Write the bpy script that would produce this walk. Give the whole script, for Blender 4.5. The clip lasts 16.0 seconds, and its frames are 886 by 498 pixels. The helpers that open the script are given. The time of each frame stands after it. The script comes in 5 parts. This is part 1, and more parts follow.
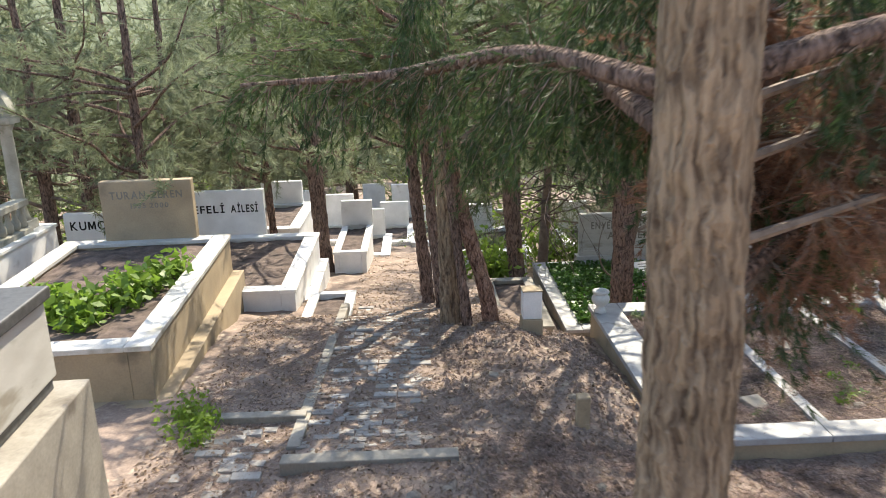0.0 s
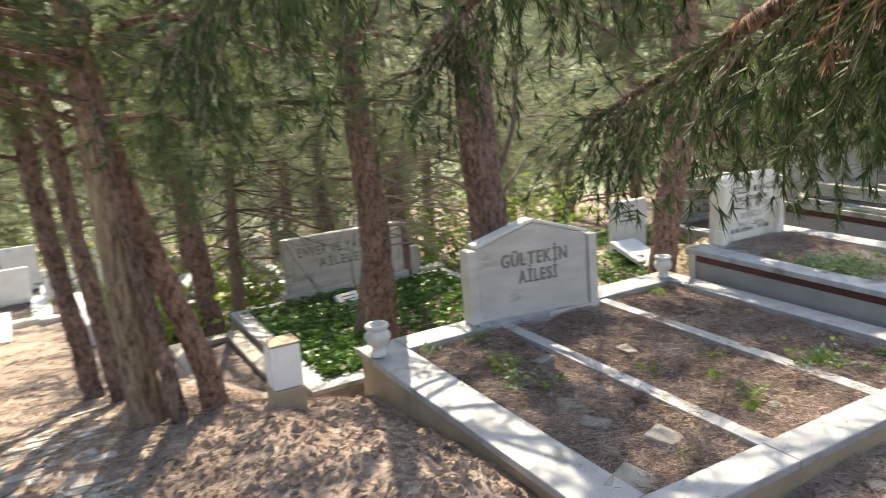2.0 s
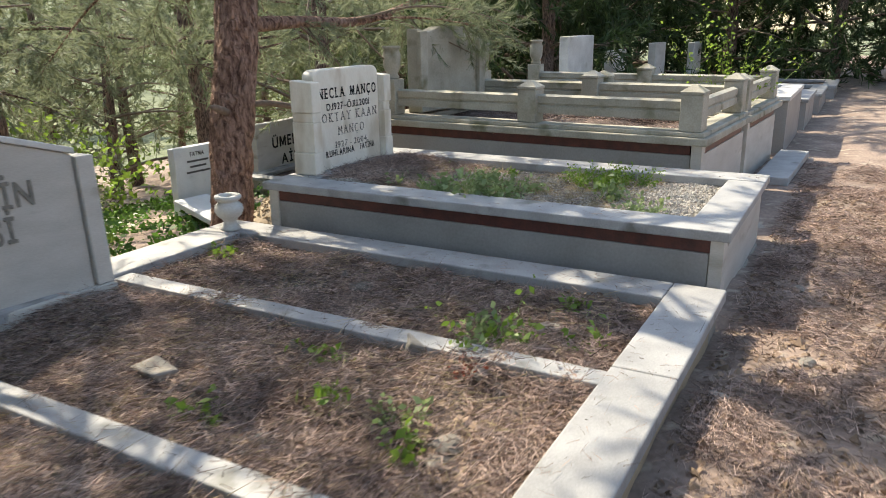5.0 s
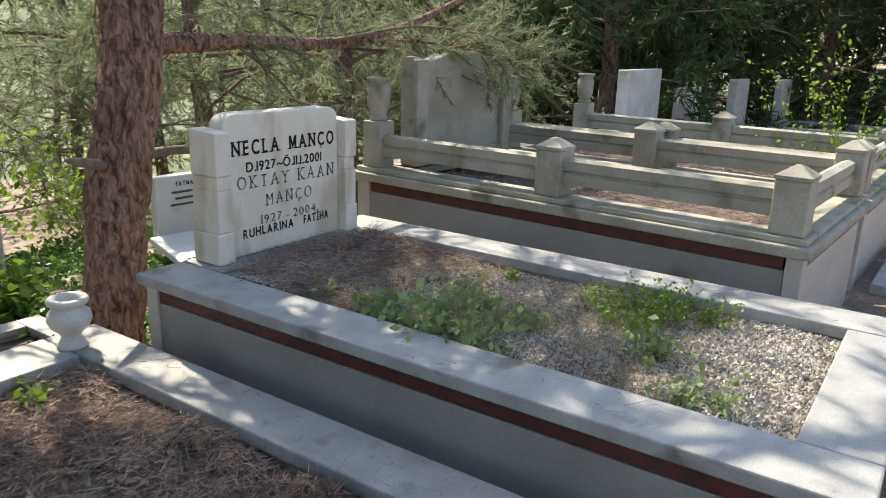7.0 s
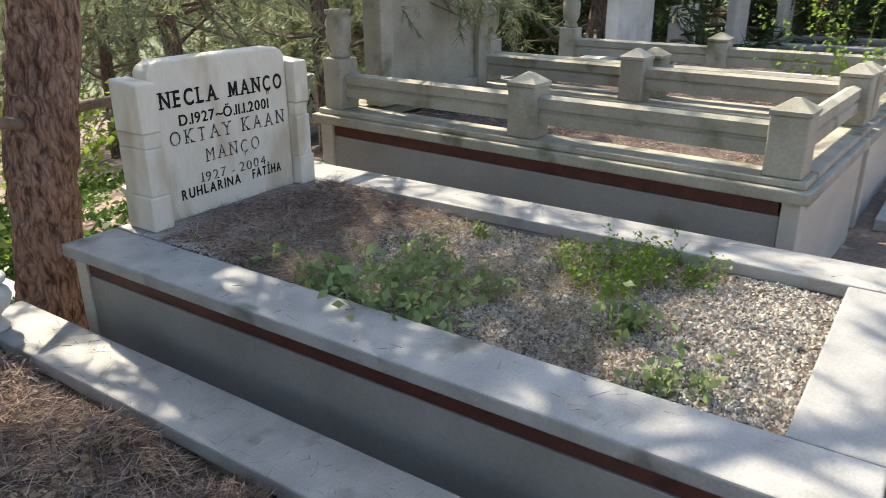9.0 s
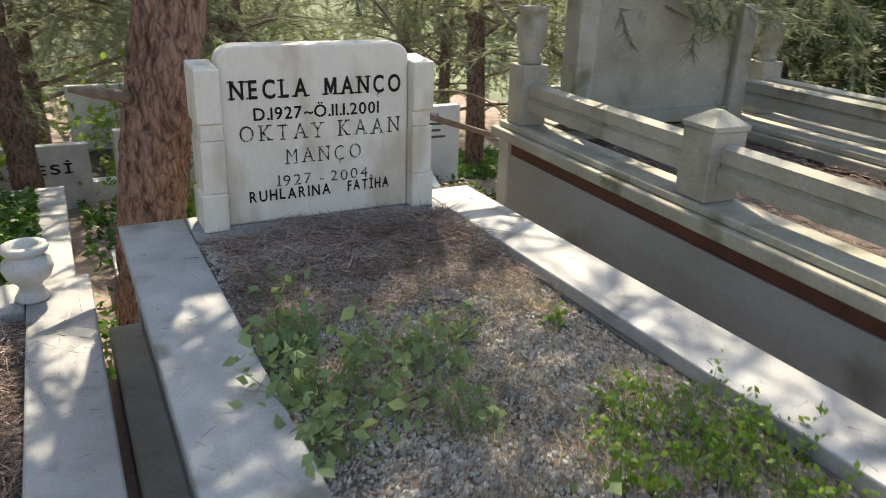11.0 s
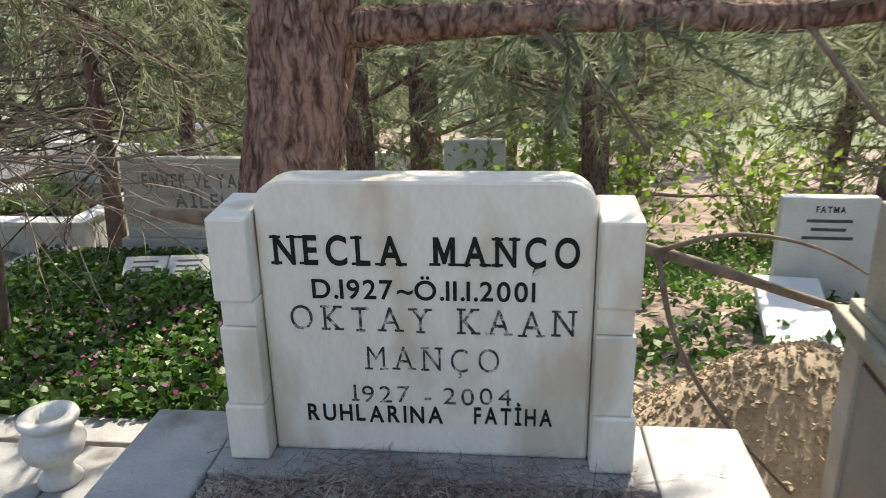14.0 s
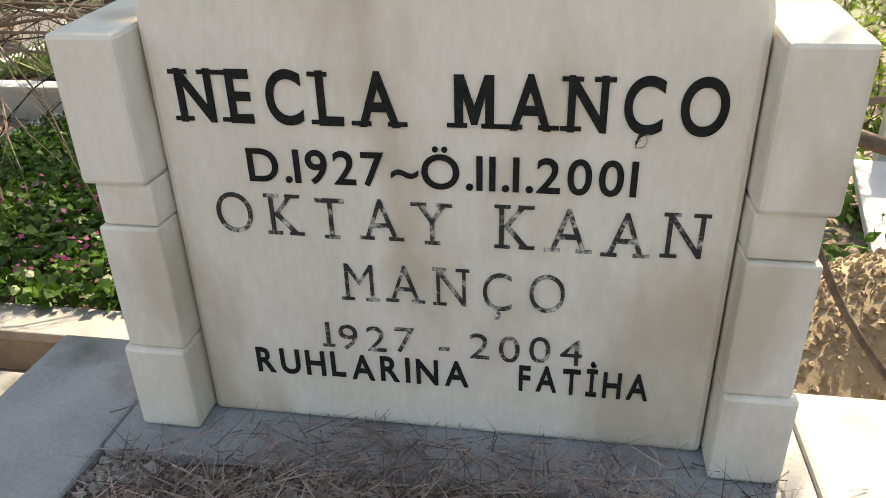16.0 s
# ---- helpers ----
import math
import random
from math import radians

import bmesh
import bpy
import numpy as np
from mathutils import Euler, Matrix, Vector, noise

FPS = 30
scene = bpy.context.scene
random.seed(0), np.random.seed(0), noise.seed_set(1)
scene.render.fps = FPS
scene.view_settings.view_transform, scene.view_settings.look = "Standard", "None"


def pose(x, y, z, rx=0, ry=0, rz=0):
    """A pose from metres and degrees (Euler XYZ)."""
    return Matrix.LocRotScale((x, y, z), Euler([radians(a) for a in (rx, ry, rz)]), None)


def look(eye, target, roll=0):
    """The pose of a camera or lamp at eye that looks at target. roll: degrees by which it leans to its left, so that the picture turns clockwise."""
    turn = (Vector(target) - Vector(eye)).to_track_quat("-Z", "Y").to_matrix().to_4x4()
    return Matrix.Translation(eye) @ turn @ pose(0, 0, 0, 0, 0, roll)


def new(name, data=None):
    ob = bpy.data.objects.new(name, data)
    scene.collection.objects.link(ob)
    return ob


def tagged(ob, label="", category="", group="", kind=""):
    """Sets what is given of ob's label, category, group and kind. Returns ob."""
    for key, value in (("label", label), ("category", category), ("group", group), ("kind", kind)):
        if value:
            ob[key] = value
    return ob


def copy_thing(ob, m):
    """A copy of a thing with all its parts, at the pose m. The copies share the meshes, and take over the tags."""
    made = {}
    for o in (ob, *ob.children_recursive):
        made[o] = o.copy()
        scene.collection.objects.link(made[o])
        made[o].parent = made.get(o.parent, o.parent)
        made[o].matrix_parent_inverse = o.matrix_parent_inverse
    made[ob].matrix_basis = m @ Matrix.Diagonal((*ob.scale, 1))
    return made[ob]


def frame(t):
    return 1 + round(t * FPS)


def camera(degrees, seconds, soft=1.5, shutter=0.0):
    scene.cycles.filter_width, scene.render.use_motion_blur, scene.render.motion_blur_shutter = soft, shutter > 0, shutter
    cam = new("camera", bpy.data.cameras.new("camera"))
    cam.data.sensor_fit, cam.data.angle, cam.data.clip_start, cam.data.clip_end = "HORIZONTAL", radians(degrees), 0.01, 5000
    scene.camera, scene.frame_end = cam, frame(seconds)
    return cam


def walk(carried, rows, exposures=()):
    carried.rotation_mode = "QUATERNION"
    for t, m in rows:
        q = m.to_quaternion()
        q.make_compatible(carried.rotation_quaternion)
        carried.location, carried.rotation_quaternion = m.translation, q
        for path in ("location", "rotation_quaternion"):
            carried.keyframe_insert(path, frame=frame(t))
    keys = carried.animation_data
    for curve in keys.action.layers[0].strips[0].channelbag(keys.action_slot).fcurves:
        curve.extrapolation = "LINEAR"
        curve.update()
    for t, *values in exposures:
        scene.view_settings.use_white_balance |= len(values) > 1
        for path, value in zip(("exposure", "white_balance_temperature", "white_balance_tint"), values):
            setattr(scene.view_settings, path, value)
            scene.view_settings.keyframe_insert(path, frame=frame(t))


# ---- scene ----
cam = camera(61.5, 16.0, 0.9, 0.4)
PATH = [
    (0, (-0.553, -0.833, 3.143), (-0.496, 1.087, 2.587), -1.5),
    (0.5, (-0.647, -0.112, 2.87), (-0.59, 1.819, 2.35), -1.5),
    (1, (-0.678, 0.646, 2.636), (-0.437, 2.574, 2.161), -3.4),
    (1.5, (-0.753, 1.317, 2.422), (-0.153, 3.163, 1.942), -4.6),
    (2, (-0.754, 1.878, 2.247), (0.203, 3.57, 1.776), -3.5),
    (2.5, (-0.693, 2.375, 2.041), (0.588, 3.83, 1.546), -4.3),
    (3, (-0.486, 2.786, 1.844), (1.04, 3.952, 1.286), -4.2),
    (3.5, (-0.16, 3.091, 1.698), (1.468, 4.108, 1.135), -4.6),
    (5.8, (2.083, 3.703, 1.28), (3.735, 4.662, 0.689), 0.7),
    (6, (2.277, 3.744, 1.29), (3.887, 4.778, 0.711), 0.5),
    (6.5, (2.688, 3.839, 1.367), (4.241, 4.985, 0.842), 1.6),
    (7, (2.935, 3.996, 1.418), (4.526, 5.081, 0.879), 1.6),
    (7.5, (3.008, 4.069, 1.483), (4.624, 5.078, 0.873), 0.6),
    (8, (3.049, 4.062, 1.497), (4.669, 5.023, 0.823), -0.2),
    (8.2, (3.076, 4.057, 1.49), (4.693, 5.011, 0.799), -0.3),
    (10.3, (4.076, 3.933, 1.387), (5.229, 5.387, 0.642), 0.8),
    (10.5, (4.227, 3.9, 1.386), (5.29, 5.424, 0.646), 1.1),
    (11, (4.559, 3.94, 1.393), (5.424, 5.588, 0.661), 1.9),
    (11.5, (4.81, 4.106, 1.371), (5.478, 5.848, 0.651), 2.6),
    (12, (5.101, 4.187, 1.358), (5.516, 6.019, 0.673), 2.0),
    (12.5, (5.399, 4.295, 1.388), (5.582, 6.177, 0.738), 0.9),
    (13, (5.502, 4.549, 1.384), (5.566, 6.451, 0.767), 0.2),
    (13.5, (5.578, 4.82, 1.526), (5.509, 6.72, 0.906), -0.6),
    (14, (5.621, 5.135, 1.438), (5.422, 7.019, 0.799), -1.2),
    (14.5, (5.637, 5.388, 1.421), (5.356, 7.195, 0.61), -2.4),
    (15, (5.614, 5.538, 1.286), (5.328, 7.313, 0.409), -2.4),
    (15.5, (5.58, 5.718, 1.203), (5.273, 7.466, 0.281), -2.0),
    (16, (5.576, 5.775, 1.184), (5.263, 7.516, 0.251), -1.6),
]
EXPOSURES = [(0, 1.52, 7300, 8), (1.5, 1.8, 7600, 8), (2.5, 1.95, 8200, 8), (3.5, 1.7, 8000, 8), (7, 1.42, 7500, 8), (11.5, 1.5, 7900, 8), (13, 1.5, 7700, 8), (14, 1.5, 7500, 8), (15, 1.66, 8300, 9), (16, 1.74, 9000, 10)]
walk(cam, [(t, look(eye, target, roll)) for t, eye, target, roll in PATH], EXPOSURES)

# ---- light ----
SUN_TO = Vector((0.34, 0.94, 0.0)).normalized()
SUN_EL = radians(47)
world = bpy.data.worlds.new("sky")
scene.world = world
world.use_nodes = True
wn = world.node_tree
sky = wn.nodes.new("ShaderNodeTexSky")
sky.sky_type = "NISHITA"
sky.sun_disc = False
sky.sun_elevation = SUN_EL
sky.sun_rotation = math.atan2(SUN_TO.x, SUN_TO.y)
wn.links.new(sky.outputs["Color"], wn.nodes["Background"].inputs["Color"])
wn.nodes["Background"].inputs["Strength"].default_value = 0.15
sun_data = bpy.data.lights.new("sun", "SUN")
sun_data.energy, sun_data.angle, sun_data.color = 3.4, radians(0.6), (1.0, 0.95, 0.86)
sun = new("sun", sun_data)
sun.matrix_world = look((0, 0, 40), Vector((0, 0, 40)) - SUN_TO * math.cos(SUN_EL) - Vector((0, 0, math.sin(SUN_EL))))


# ---- materials ----
def material(name, base, dark=None, rough=0.8, scale=6.0, fine=60.0, bump=0.3, spots=None, random_amount=0.0, stretch=(1, 1, 1), through_light=0.0, detail=6.0, lo=0.35, hi=0.7, island=0.0, sheen=0.5):
    """Two scales of noise between two colours, a fine bump, optional stains, per-object or per-island variation, and light passing through leaves."""
    m = bpy.data.materials.new(name)
    m.use_nodes = True
    nt = m.node_tree
    b = nt.nodes["Principled BSDF"]
    b.inputs["Roughness"].default_value = rough
    b.inputs["Specular IOR Level"].default_value = sheen
    mp = nt.nodes.new("ShaderNodeMapping")
    mp.inputs["Scale"].default_value = stretch
    geo = nt.nodes.new("ShaderNodeNewGeometry")
    nt.links.new(geo.outputs["Position"], mp.inputs["Vector"])
    big = nt.nodes.new("ShaderNodeTexNoise")
    big.inputs["Scale"].default_value, big.inputs["Detail"].default_value = scale, detail
    small = nt.nodes.new("ShaderNodeTexNoise")
    small.inputs["Scale"].default_value, small.inputs["Detail"].default_value = fine, 4
    for n in (big, small):
        nt.links.new(mp.outputs["Vector"], n.inputs["Vector"])
    add = nt.nodes.new("ShaderNodeMath")
    add.operation = "MULTIPLY_ADD"
    add.inputs[1].default_value = 0.35
    nt.links.new(small.outputs["Fac"], add.inputs[0])
    sc = nt.nodes.new("ShaderNodeMath")
    sc.operation = "MULTIPLY"
    sc.inputs[1].default_value = 0.65
    nt.links.new(big.outputs["Fac"], sc.inputs[0])
    nt.links.new(sc.outputs[0], add.inputs[2])
    ramp = nt.nodes.new("ShaderNodeValToRGB")
    ramp.color_ramp.elements[0].position, ramp.color_ramp.elements[1].position = lo, hi
    ramp.color_ramp.elements[0].color = (*(dark or [c * 0.6 for c in base]), 1)
    ramp.color_ramp.elements[1].color = (*base, 1)
    nt.links.new(add.outputs[0], ramp.inputs["Fac"])
    colour = ramp.outputs["Color"]
    if spots:
        st = nt.nodes.new("ShaderNodeTexNoise")
        st.inputs["Scale"].default_value, st.inputs["Detail"].default_value = spots[1], 8
        nt.links.new(mp.outputs["Vector"], st.inputs["Vector"])
        sr = nt.nodes.new("ShaderNodeValToRGB")
        sr.color_ramp.elements[0].position, sr.color_ramp.elements[1].position = spots[2], spots[2] + 0.12
        nt.links.new(st.outputs["Fac"], sr.inputs["Fac"])
        mx = nt.nodes.new("ShaderNodeMix")
        mx.data_type = "RGBA"
        nt.links.new(sr.outputs["Color"], mx.inputs["Factor"])
        nt.links.new(colour, mx.inputs["A"])
        mx.inputs["B"].default_value = (*spots[0], 1)
        colour = mx.outputs["Result"]
    if random_amount or island:
        hsv = nt.nodes.new("ShaderNodeHueSaturation")
        mr = nt.nodes.new("ShaderNodeMapRange")
        amount = random_amount or island
        mr.inputs["To Min"].default_value, mr.inputs["To Max"].default_value = 1 - amount, 1 + amount
        if island:
            nt.links.new(geo.outputs["Random Per Island"], mr.inputs["Value"])
        else:
            info = nt.nodes.new("ShaderNodeObjectInfo")
            nt.links.new(info.outputs["Random"], mr.inputs["Value"])
        nt.links.new(mr.outputs["Result"], hsv.inputs["Value"])
        nt.links.new(colour, hsv.inputs["Color"])
        colour = hsv.outputs["Color"]
    nt.links.new(colour, b.inputs["Base Color"])
    if bump:
        bp = nt.nodes.new("ShaderNodeBump")
        bp.inputs["Strength"].default_value, bp.inputs["Distance"].default_value = bump, 0.01
        nt.links.new(add.outputs[0], bp.inputs["Height"])
        nt.links.new(bp.outputs["Normal"], b.inputs["Normal"])
    if through_light:
        tr = nt.nodes.new("ShaderNodeBsdfTranslucent")
        nt.links.new(colour, tr.inputs["Color"])
        ms = nt.nodes.new("ShaderNodeMixShader")
        ms.inputs["Fac"].default_value = through_light
        nt.links.new(b.outputs[0], ms.inputs[1])
        nt.links.new(tr.outputs[0], ms.inputs[2])
        nt.links.new(ms.outputs[0], nt.nodes["Material Output"].inputs["Surface"])
    return m


def bark(name, base, dark, scale=13.0, squash=0.32):
    """Plates of bark parted by dark cracks."""
    m = bpy.data.materials.new(name)
    m.use_nodes = True
    nt = m.node_tree
    b = nt.nodes["Principled BSDF"]
    b.inputs["Roughness"].default_value = 0.95
    b.inputs["Specular IOR Level"].default_value = 0.2
    geo = nt.nodes.new("ShaderNodeNewGeometry")
    warp = nt.nodes.new("ShaderNodeTexNoise")
    warp.inputs["Scale"].default_value, warp.inputs["Detail"].default_value = 9, 5
    nt.links.new(geo.outputs["Position"], warp.inputs["Vector"])
    bend = nt.nodes.new("ShaderNodeVectorMath")
    bend.operation = "MULTIPLY_ADD"
    bend.inputs[1].default_value = (0.07, 0.07, 0.12)
    nt.links.new(warp.outputs["Color"], bend.inputs[0])
    nt.links.new(geo.outputs["Position"], bend.inputs[2])
    mp = nt.nodes.new("ShaderNodeMapping")
    mp.inputs["Scale"].default_value = (1, 1, squash)
    nt.links.new(bend.outputs[0], mp.inputs["Vector"])
    vo = nt.nodes.new("ShaderNodeTexVoronoi")
    vo.feature = "DISTANCE_TO_EDGE"
    vo.inputs["Scale"].default_value = scale * 1.7
    nt.links.new(mp.outputs["Vector"], vo.inputs["Vector"])
    fine = nt.nodes.new("ShaderNodeTexNoise")
    fine.inputs["Scale"].default_value, fine.inputs["Detail"].default_value = 38, 9
    nt.links.new(mp.outputs["Vector"], fine.inputs["Vector"])
    hi = nt.nodes.new("ShaderNodeMath")
    hi.operation = "MULTIPLY_ADD"
    hi.inputs[1].default_value, hi.inputs[2].default_value = 1.5, -0.62
    nt.links.new(vo.outputs["Distance"], hi.inputs[0])
    ad = nt.nodes.new("ShaderNodeMath")
    ad.operation = "MULTIPLY_ADD"
    ad.inputs[1].default_value = 2.2
    nt.links.new(fine.outputs["Fac"], ad.inputs[0])
    nt.links.new(hi.outputs[0], ad.inputs[2])
    ramp = nt.nodes.new("ShaderNodeValToRGB")
    ramp.color_ramp.elements[0].position, ramp.color_ramp.elements[1].position = 0.2, 0.95
    ramp.color_ramp.elements[0].color, ramp.color_ramp.elements[1].color = (*dark, 1), (*base, 1)
    nt.links.new(ad.outputs[0], ramp.inputs["Fac"])
    big = nt.nodes.new("ShaderNodeTexNoise")
    big.inputs["Scale"].default_value = 3
    nt.links.new(geo.outputs["Position"], big.inputs["Vector"])
    info = nt.nodes.new("ShaderNodeMapRange")
    info.inputs["To Min"].default_value, info.inputs["To Max"].default_value = 0.55, 1.45
    nt.links.new(big.outputs["Fac"], info.inputs["Value"])
    hsv = nt.nodes.new("ShaderNodeHueSaturation")
    nt.links.new(info.outputs[0], hsv.inputs["Value"])
    nt.links.new(ramp.outputs["Color"], hsv.inputs["Color"])
    nt.links.new(hsv.outputs["Color"], b.inputs["Base Color"])
    bp = nt.nodes.new("ShaderNodeBump")
    bp.inputs["Strength"].default_value, bp.inputs["Distance"].default_value = 1.0, 0.02
    nt.links.new(ad.outputs[0], bp.inputs["Height"])
    nt.links.new(bp.outputs["Normal"], b.inputs["Normal"])
    return m


MARBLE = material("weathered_marble", (0.66, 0.65, 0.62), (0.44, 0.43, 0.40), 0.55, 5, 90, 0.12, ((0.30, 0.28, 0.22), 3.0, 0.62), 0.06)
COPING = material("grey_marble_coping", (0.40, 0.40, 0.395), (0.25, 0.25, 0.25), 0.6, 7, 130, 0.25, ((0.15, 0.15, 0.135), 5.0, 0.58), 0.08)
# darker than the GULSTONE fronts: shade on the kerb sides is in this colour
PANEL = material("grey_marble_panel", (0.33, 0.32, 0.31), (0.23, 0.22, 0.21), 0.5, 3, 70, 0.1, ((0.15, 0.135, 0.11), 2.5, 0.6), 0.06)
HEADSTONE = material("ivory_marble", (0.84, 0.80, 0.71), (0.69, 0.64, 0.54), 0.55, 5, 110, 0.14, ((0.57, 0.50, 0.39), 5.0, 0.515), 0, (1, 1, 0.4))
MOSSY = material("lichened_stone", (0.42, 0.40, 0.34), (0.26, 0.245, 0.195), 0.8, 5, 80, 0.25, ((0.15, 0.145, 0.09), 4.0, 0.57), 0.08)
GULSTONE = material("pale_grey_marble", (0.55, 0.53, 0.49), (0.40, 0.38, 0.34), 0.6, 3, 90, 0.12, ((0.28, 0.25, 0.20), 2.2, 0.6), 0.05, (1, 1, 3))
OCHRE = material("ochre_stone", (0.42, 0.33, 0.215), (0.28, 0.22, 0.15), 0.8, 3, 60, 0.2, ((0.17, 0.14, 0.10), 2.0, 0.58))
GREYSTONE = material("grey_concrete", (0.36, 0.33, 0.28), (0.22, 0.20, 0.17), 0.85, 4, 50, 0.3, ((0.13, 0.11, 0.09), 3.0, 0.6))
WHITE = material("white_marble", (0.80, 0.80, 0.79), (0.62, 0.62, 0.61), 0.5, 4, 80, 0.08, ((0.40, 0.39, 0.36), 3.0, 0.66), 0.08)
REDBAND = material("dark_red_stone", (0.13, 0.035, 0.025), (0.05, 0.016, 0.014), 0.45, 14, 90, 0.15)
DARKGRANITE = material("dark_granite", (0.10, 0.10, 0.10), (0.04, 0.04, 0.04), 0.5, 20, 120, 0.1)
INK = material("black_paint", (0.010, 0.010, 0.010), (0.026, 0.026, 0.024), 0.85, 80, 300, 0.3, sheen=0.15)
FADED = material("faded_grey_paint", (0.16, 0.15, 0.14), (0.04, 0.04, 0.04), 0.8, 60, 300, 0.3)
CARVED = material("carved_grey_letters", (0.25, 0.235, 0.20), (0.15, 0.14, 0.12), 0.85, 30, 100, 0.2)
SOIL = material("dry_soil", (0.36, 0.275, 0.225), (0.14, 0.10, 0.08), 0.95, 2.5, 40, 0.9, ((0.40, 0.34, 0.27), 9.0, 0.58))
BEDSOIL = material("needle_covered_soil", (0.19, 0.138, 0.115), (0.045, 0.032, 0.027), 0.95, 8, 90, 1.0)
MOUND = material("ochre_earth", (0.42, 0.335, 0.235), (0.27, 0.21, 0.145), 0.95, 6, 50, 1.0)
NEEDLE = material("dead_pine_needles", (0.46, 0.345, 0.29), (0.18, 0.12, 0.10), 0.8, 3, 30, 0, None, 0, (1, 1, 1), 0.1, 3, 0.35, 0.7, 0.75)
DRYLEAF = material("dry_brown_leaves", (0.36, 0.26, 0.18), (0.17, 0.115, 0.08), 0.85, 5, 40, 0, None, 0, (1, 1, 1), 0.15, 3, 0.35, 0.7, 0.5)
WORN = material("worn_black_paint", (0.62, 0.59, 0.53), (0.025, 0.025, 0.025), 0.7, 60, 220, 0.1, None, 0, (1, 1, 1), 0, 4, 0.50, 0.66)
DRYGRASS = material("dry_grass", (0.42, 0.34, 0.20), (0.28, 0.22, 0.12), 0.8, 4, 30, 0, None, 0, (1, 1, 1), 0.25, 3, 0.35, 0.7, 0.35)
PEBBLE = material("pale_gravel", (0.47, 0.44, 0.39), (0.29, 0.265, 0.23), 0.75, 30, 120, 0.1, None, 0, (1, 1, 1), 0, 4, 0.35, 0.7, 0.42)
STONE = material("field_stone", (0.27, 0.245, 0.21), (0.15, 0.135, 0.115), 0.9, 12, 70, 0.5, None, 0.25)
PAVER = material("concrete_paver", (0.40, 0.38, 0.35), (0.27, 0.25, 0.23), 0.9, 12, 90, 0.4, None, 0.18)
BARK = bark("pine_bark", (0.27, 0.185, 0.15), (0.05, 0.033, 0.027), 26.0, 0.28)
REDBARK = bark("red_pine_bark", (0.38, 0.24, 0.185), (0.085, 0.045, 0.035), 26.0, 0.28)
GREYBARK = bark("grey_bark", (0.36, 0.265, 0.18), (0.10, 0.068, 0.048), 13.0, 0.10)
TWIG = material("dead_twig", (0.25, 0.19, 0.145), (0.12, 0.085, 0.065), 0.9, 20, 90, 0.3, None, 0.2)
PINE = material("pine_needles", (0.17, 0.21, 0.09), (0.09, 0.12, 0.05), 0.6, 1.2, 20, 0, None, 0.2, (1, 1, 1), 0.5, 3, 0.35, 0.7, 0.35)
# paler than real needles: hazy sunlight is mixed into the grey-green
FARPINE = material("hazy_grey_green_needles", (0.29, 0.32, 0.20), (0.17, 0.20, 0.115), 0.6, 0.6, 20, 0, None, 0.25, (1, 1, 1), 0.5, 3, 0.35, 0.7, 0.35)
DARKFIR = material("dark_fir_needles", (0.07, 0.12, 0.036), (0.028, 0.052, 0.017), 0.6, 2, 20, 0, None, 0, (1, 1, 1), 0.35, 3, 0.35, 0.7, 0.4)
DEADNEEDLE = material("rust_brown_needles", (0.37, 0.20, 0.13), (0.19, 0.10, 0.065), 0.8, 2, 20, 0, None, 0, (1, 1, 1), 0.4, 3, 0.35, 0.7, 0.3)
LEAF = material("fresh_green_leaves", (0.21, 0.33, 0.05), (0.12, 0.21, 0.03), 0.5, 5, 30, 0, None, 0.1, (1, 1, 1), 0.45, 3, 0.35, 0.7, 0.3)
SAGE = material("grey_green_leaves", (0.30, 0.38, 0.18), (0.17, 0.24, 0.09), 0.6, 5, 30, 0, None, 0.1, (1, 1, 1), 0.4, 3, 0.35, 0.7, 0.3)
CLOVER = material("clover_leaves", (0.10, 0.21, 0.035), (0.045, 0.11, 0.02), 0.45, 5, 30, 0, None, 0, (1, 1, 1), 0.4, 3, 0.35, 0.7, 0.4)
SPRING = material("sunny_shrub_leaves", (0.27, 0.39, 0.07), (0.14, 0.23, 0.035), 0.5, 1, 20, 0, None, 0.1, (1, 1, 1), 0.55, 3, 0.35, 0.7, 0.3)
PINK = material("pink_petals", (0.55, 0.12, 0.33), (0.36, 0.06, 0.22), 0.6, 5, 30, 0, None, 0, (1, 1, 1), 0.3)
RUST = material("rust_red_dry_plant", (0.36, 0.10, 0.06), (0.22, 0.06, 0.04), 0.8, 9, 40, 0, None, 0, (1, 1, 1), 0.2)
HILL = material("distant_wooded_slope", (0.22, 0.25, 0.14), (0.07, 0.09, 0.045), 0.95, 0.5, 3.5, 0.6)


# ---- mesh helpers ----
def mesh_of(name, verts, faces, smooth=False):
    me = bpy.data.meshes.new(name)
    me.from_pydata([tuple(v) for v in verts], [], faces)
    if smooth:
        me.shade_smooth()
    me.update()
    return me


def as_mesh(name, shape, smooth=False):
    """A bmesh, a (verts, faces) pair or a mesh, as mesh data."""
    if isinstance(shape, bmesh.types.BMesh):
        bmesh.ops.recalc_face_normals(shape, faces=shape.faces)
        me = bpy.data.meshes.new(name)
        shape.to_mesh(me)
        shape.free()
        if smooth:
            me.shade_smooth()
        return me
    if isinstance(shape, bpy.types.Mesh):
        return shape
    return mesh_of(name, shape[0], shape[1], smooth)


def part(name, shape, mat, parent, label="", smooth=False, at=None):
    ob = new(name, as_mesh(name, shape, smooth))
    if not ob.data.materials:
        ob.data.materials.append(mat)
    ob.parent = parent
    if at is not None:
        ob.matrix_basis = at
    if label:
        ob["label"] = label
    return ob


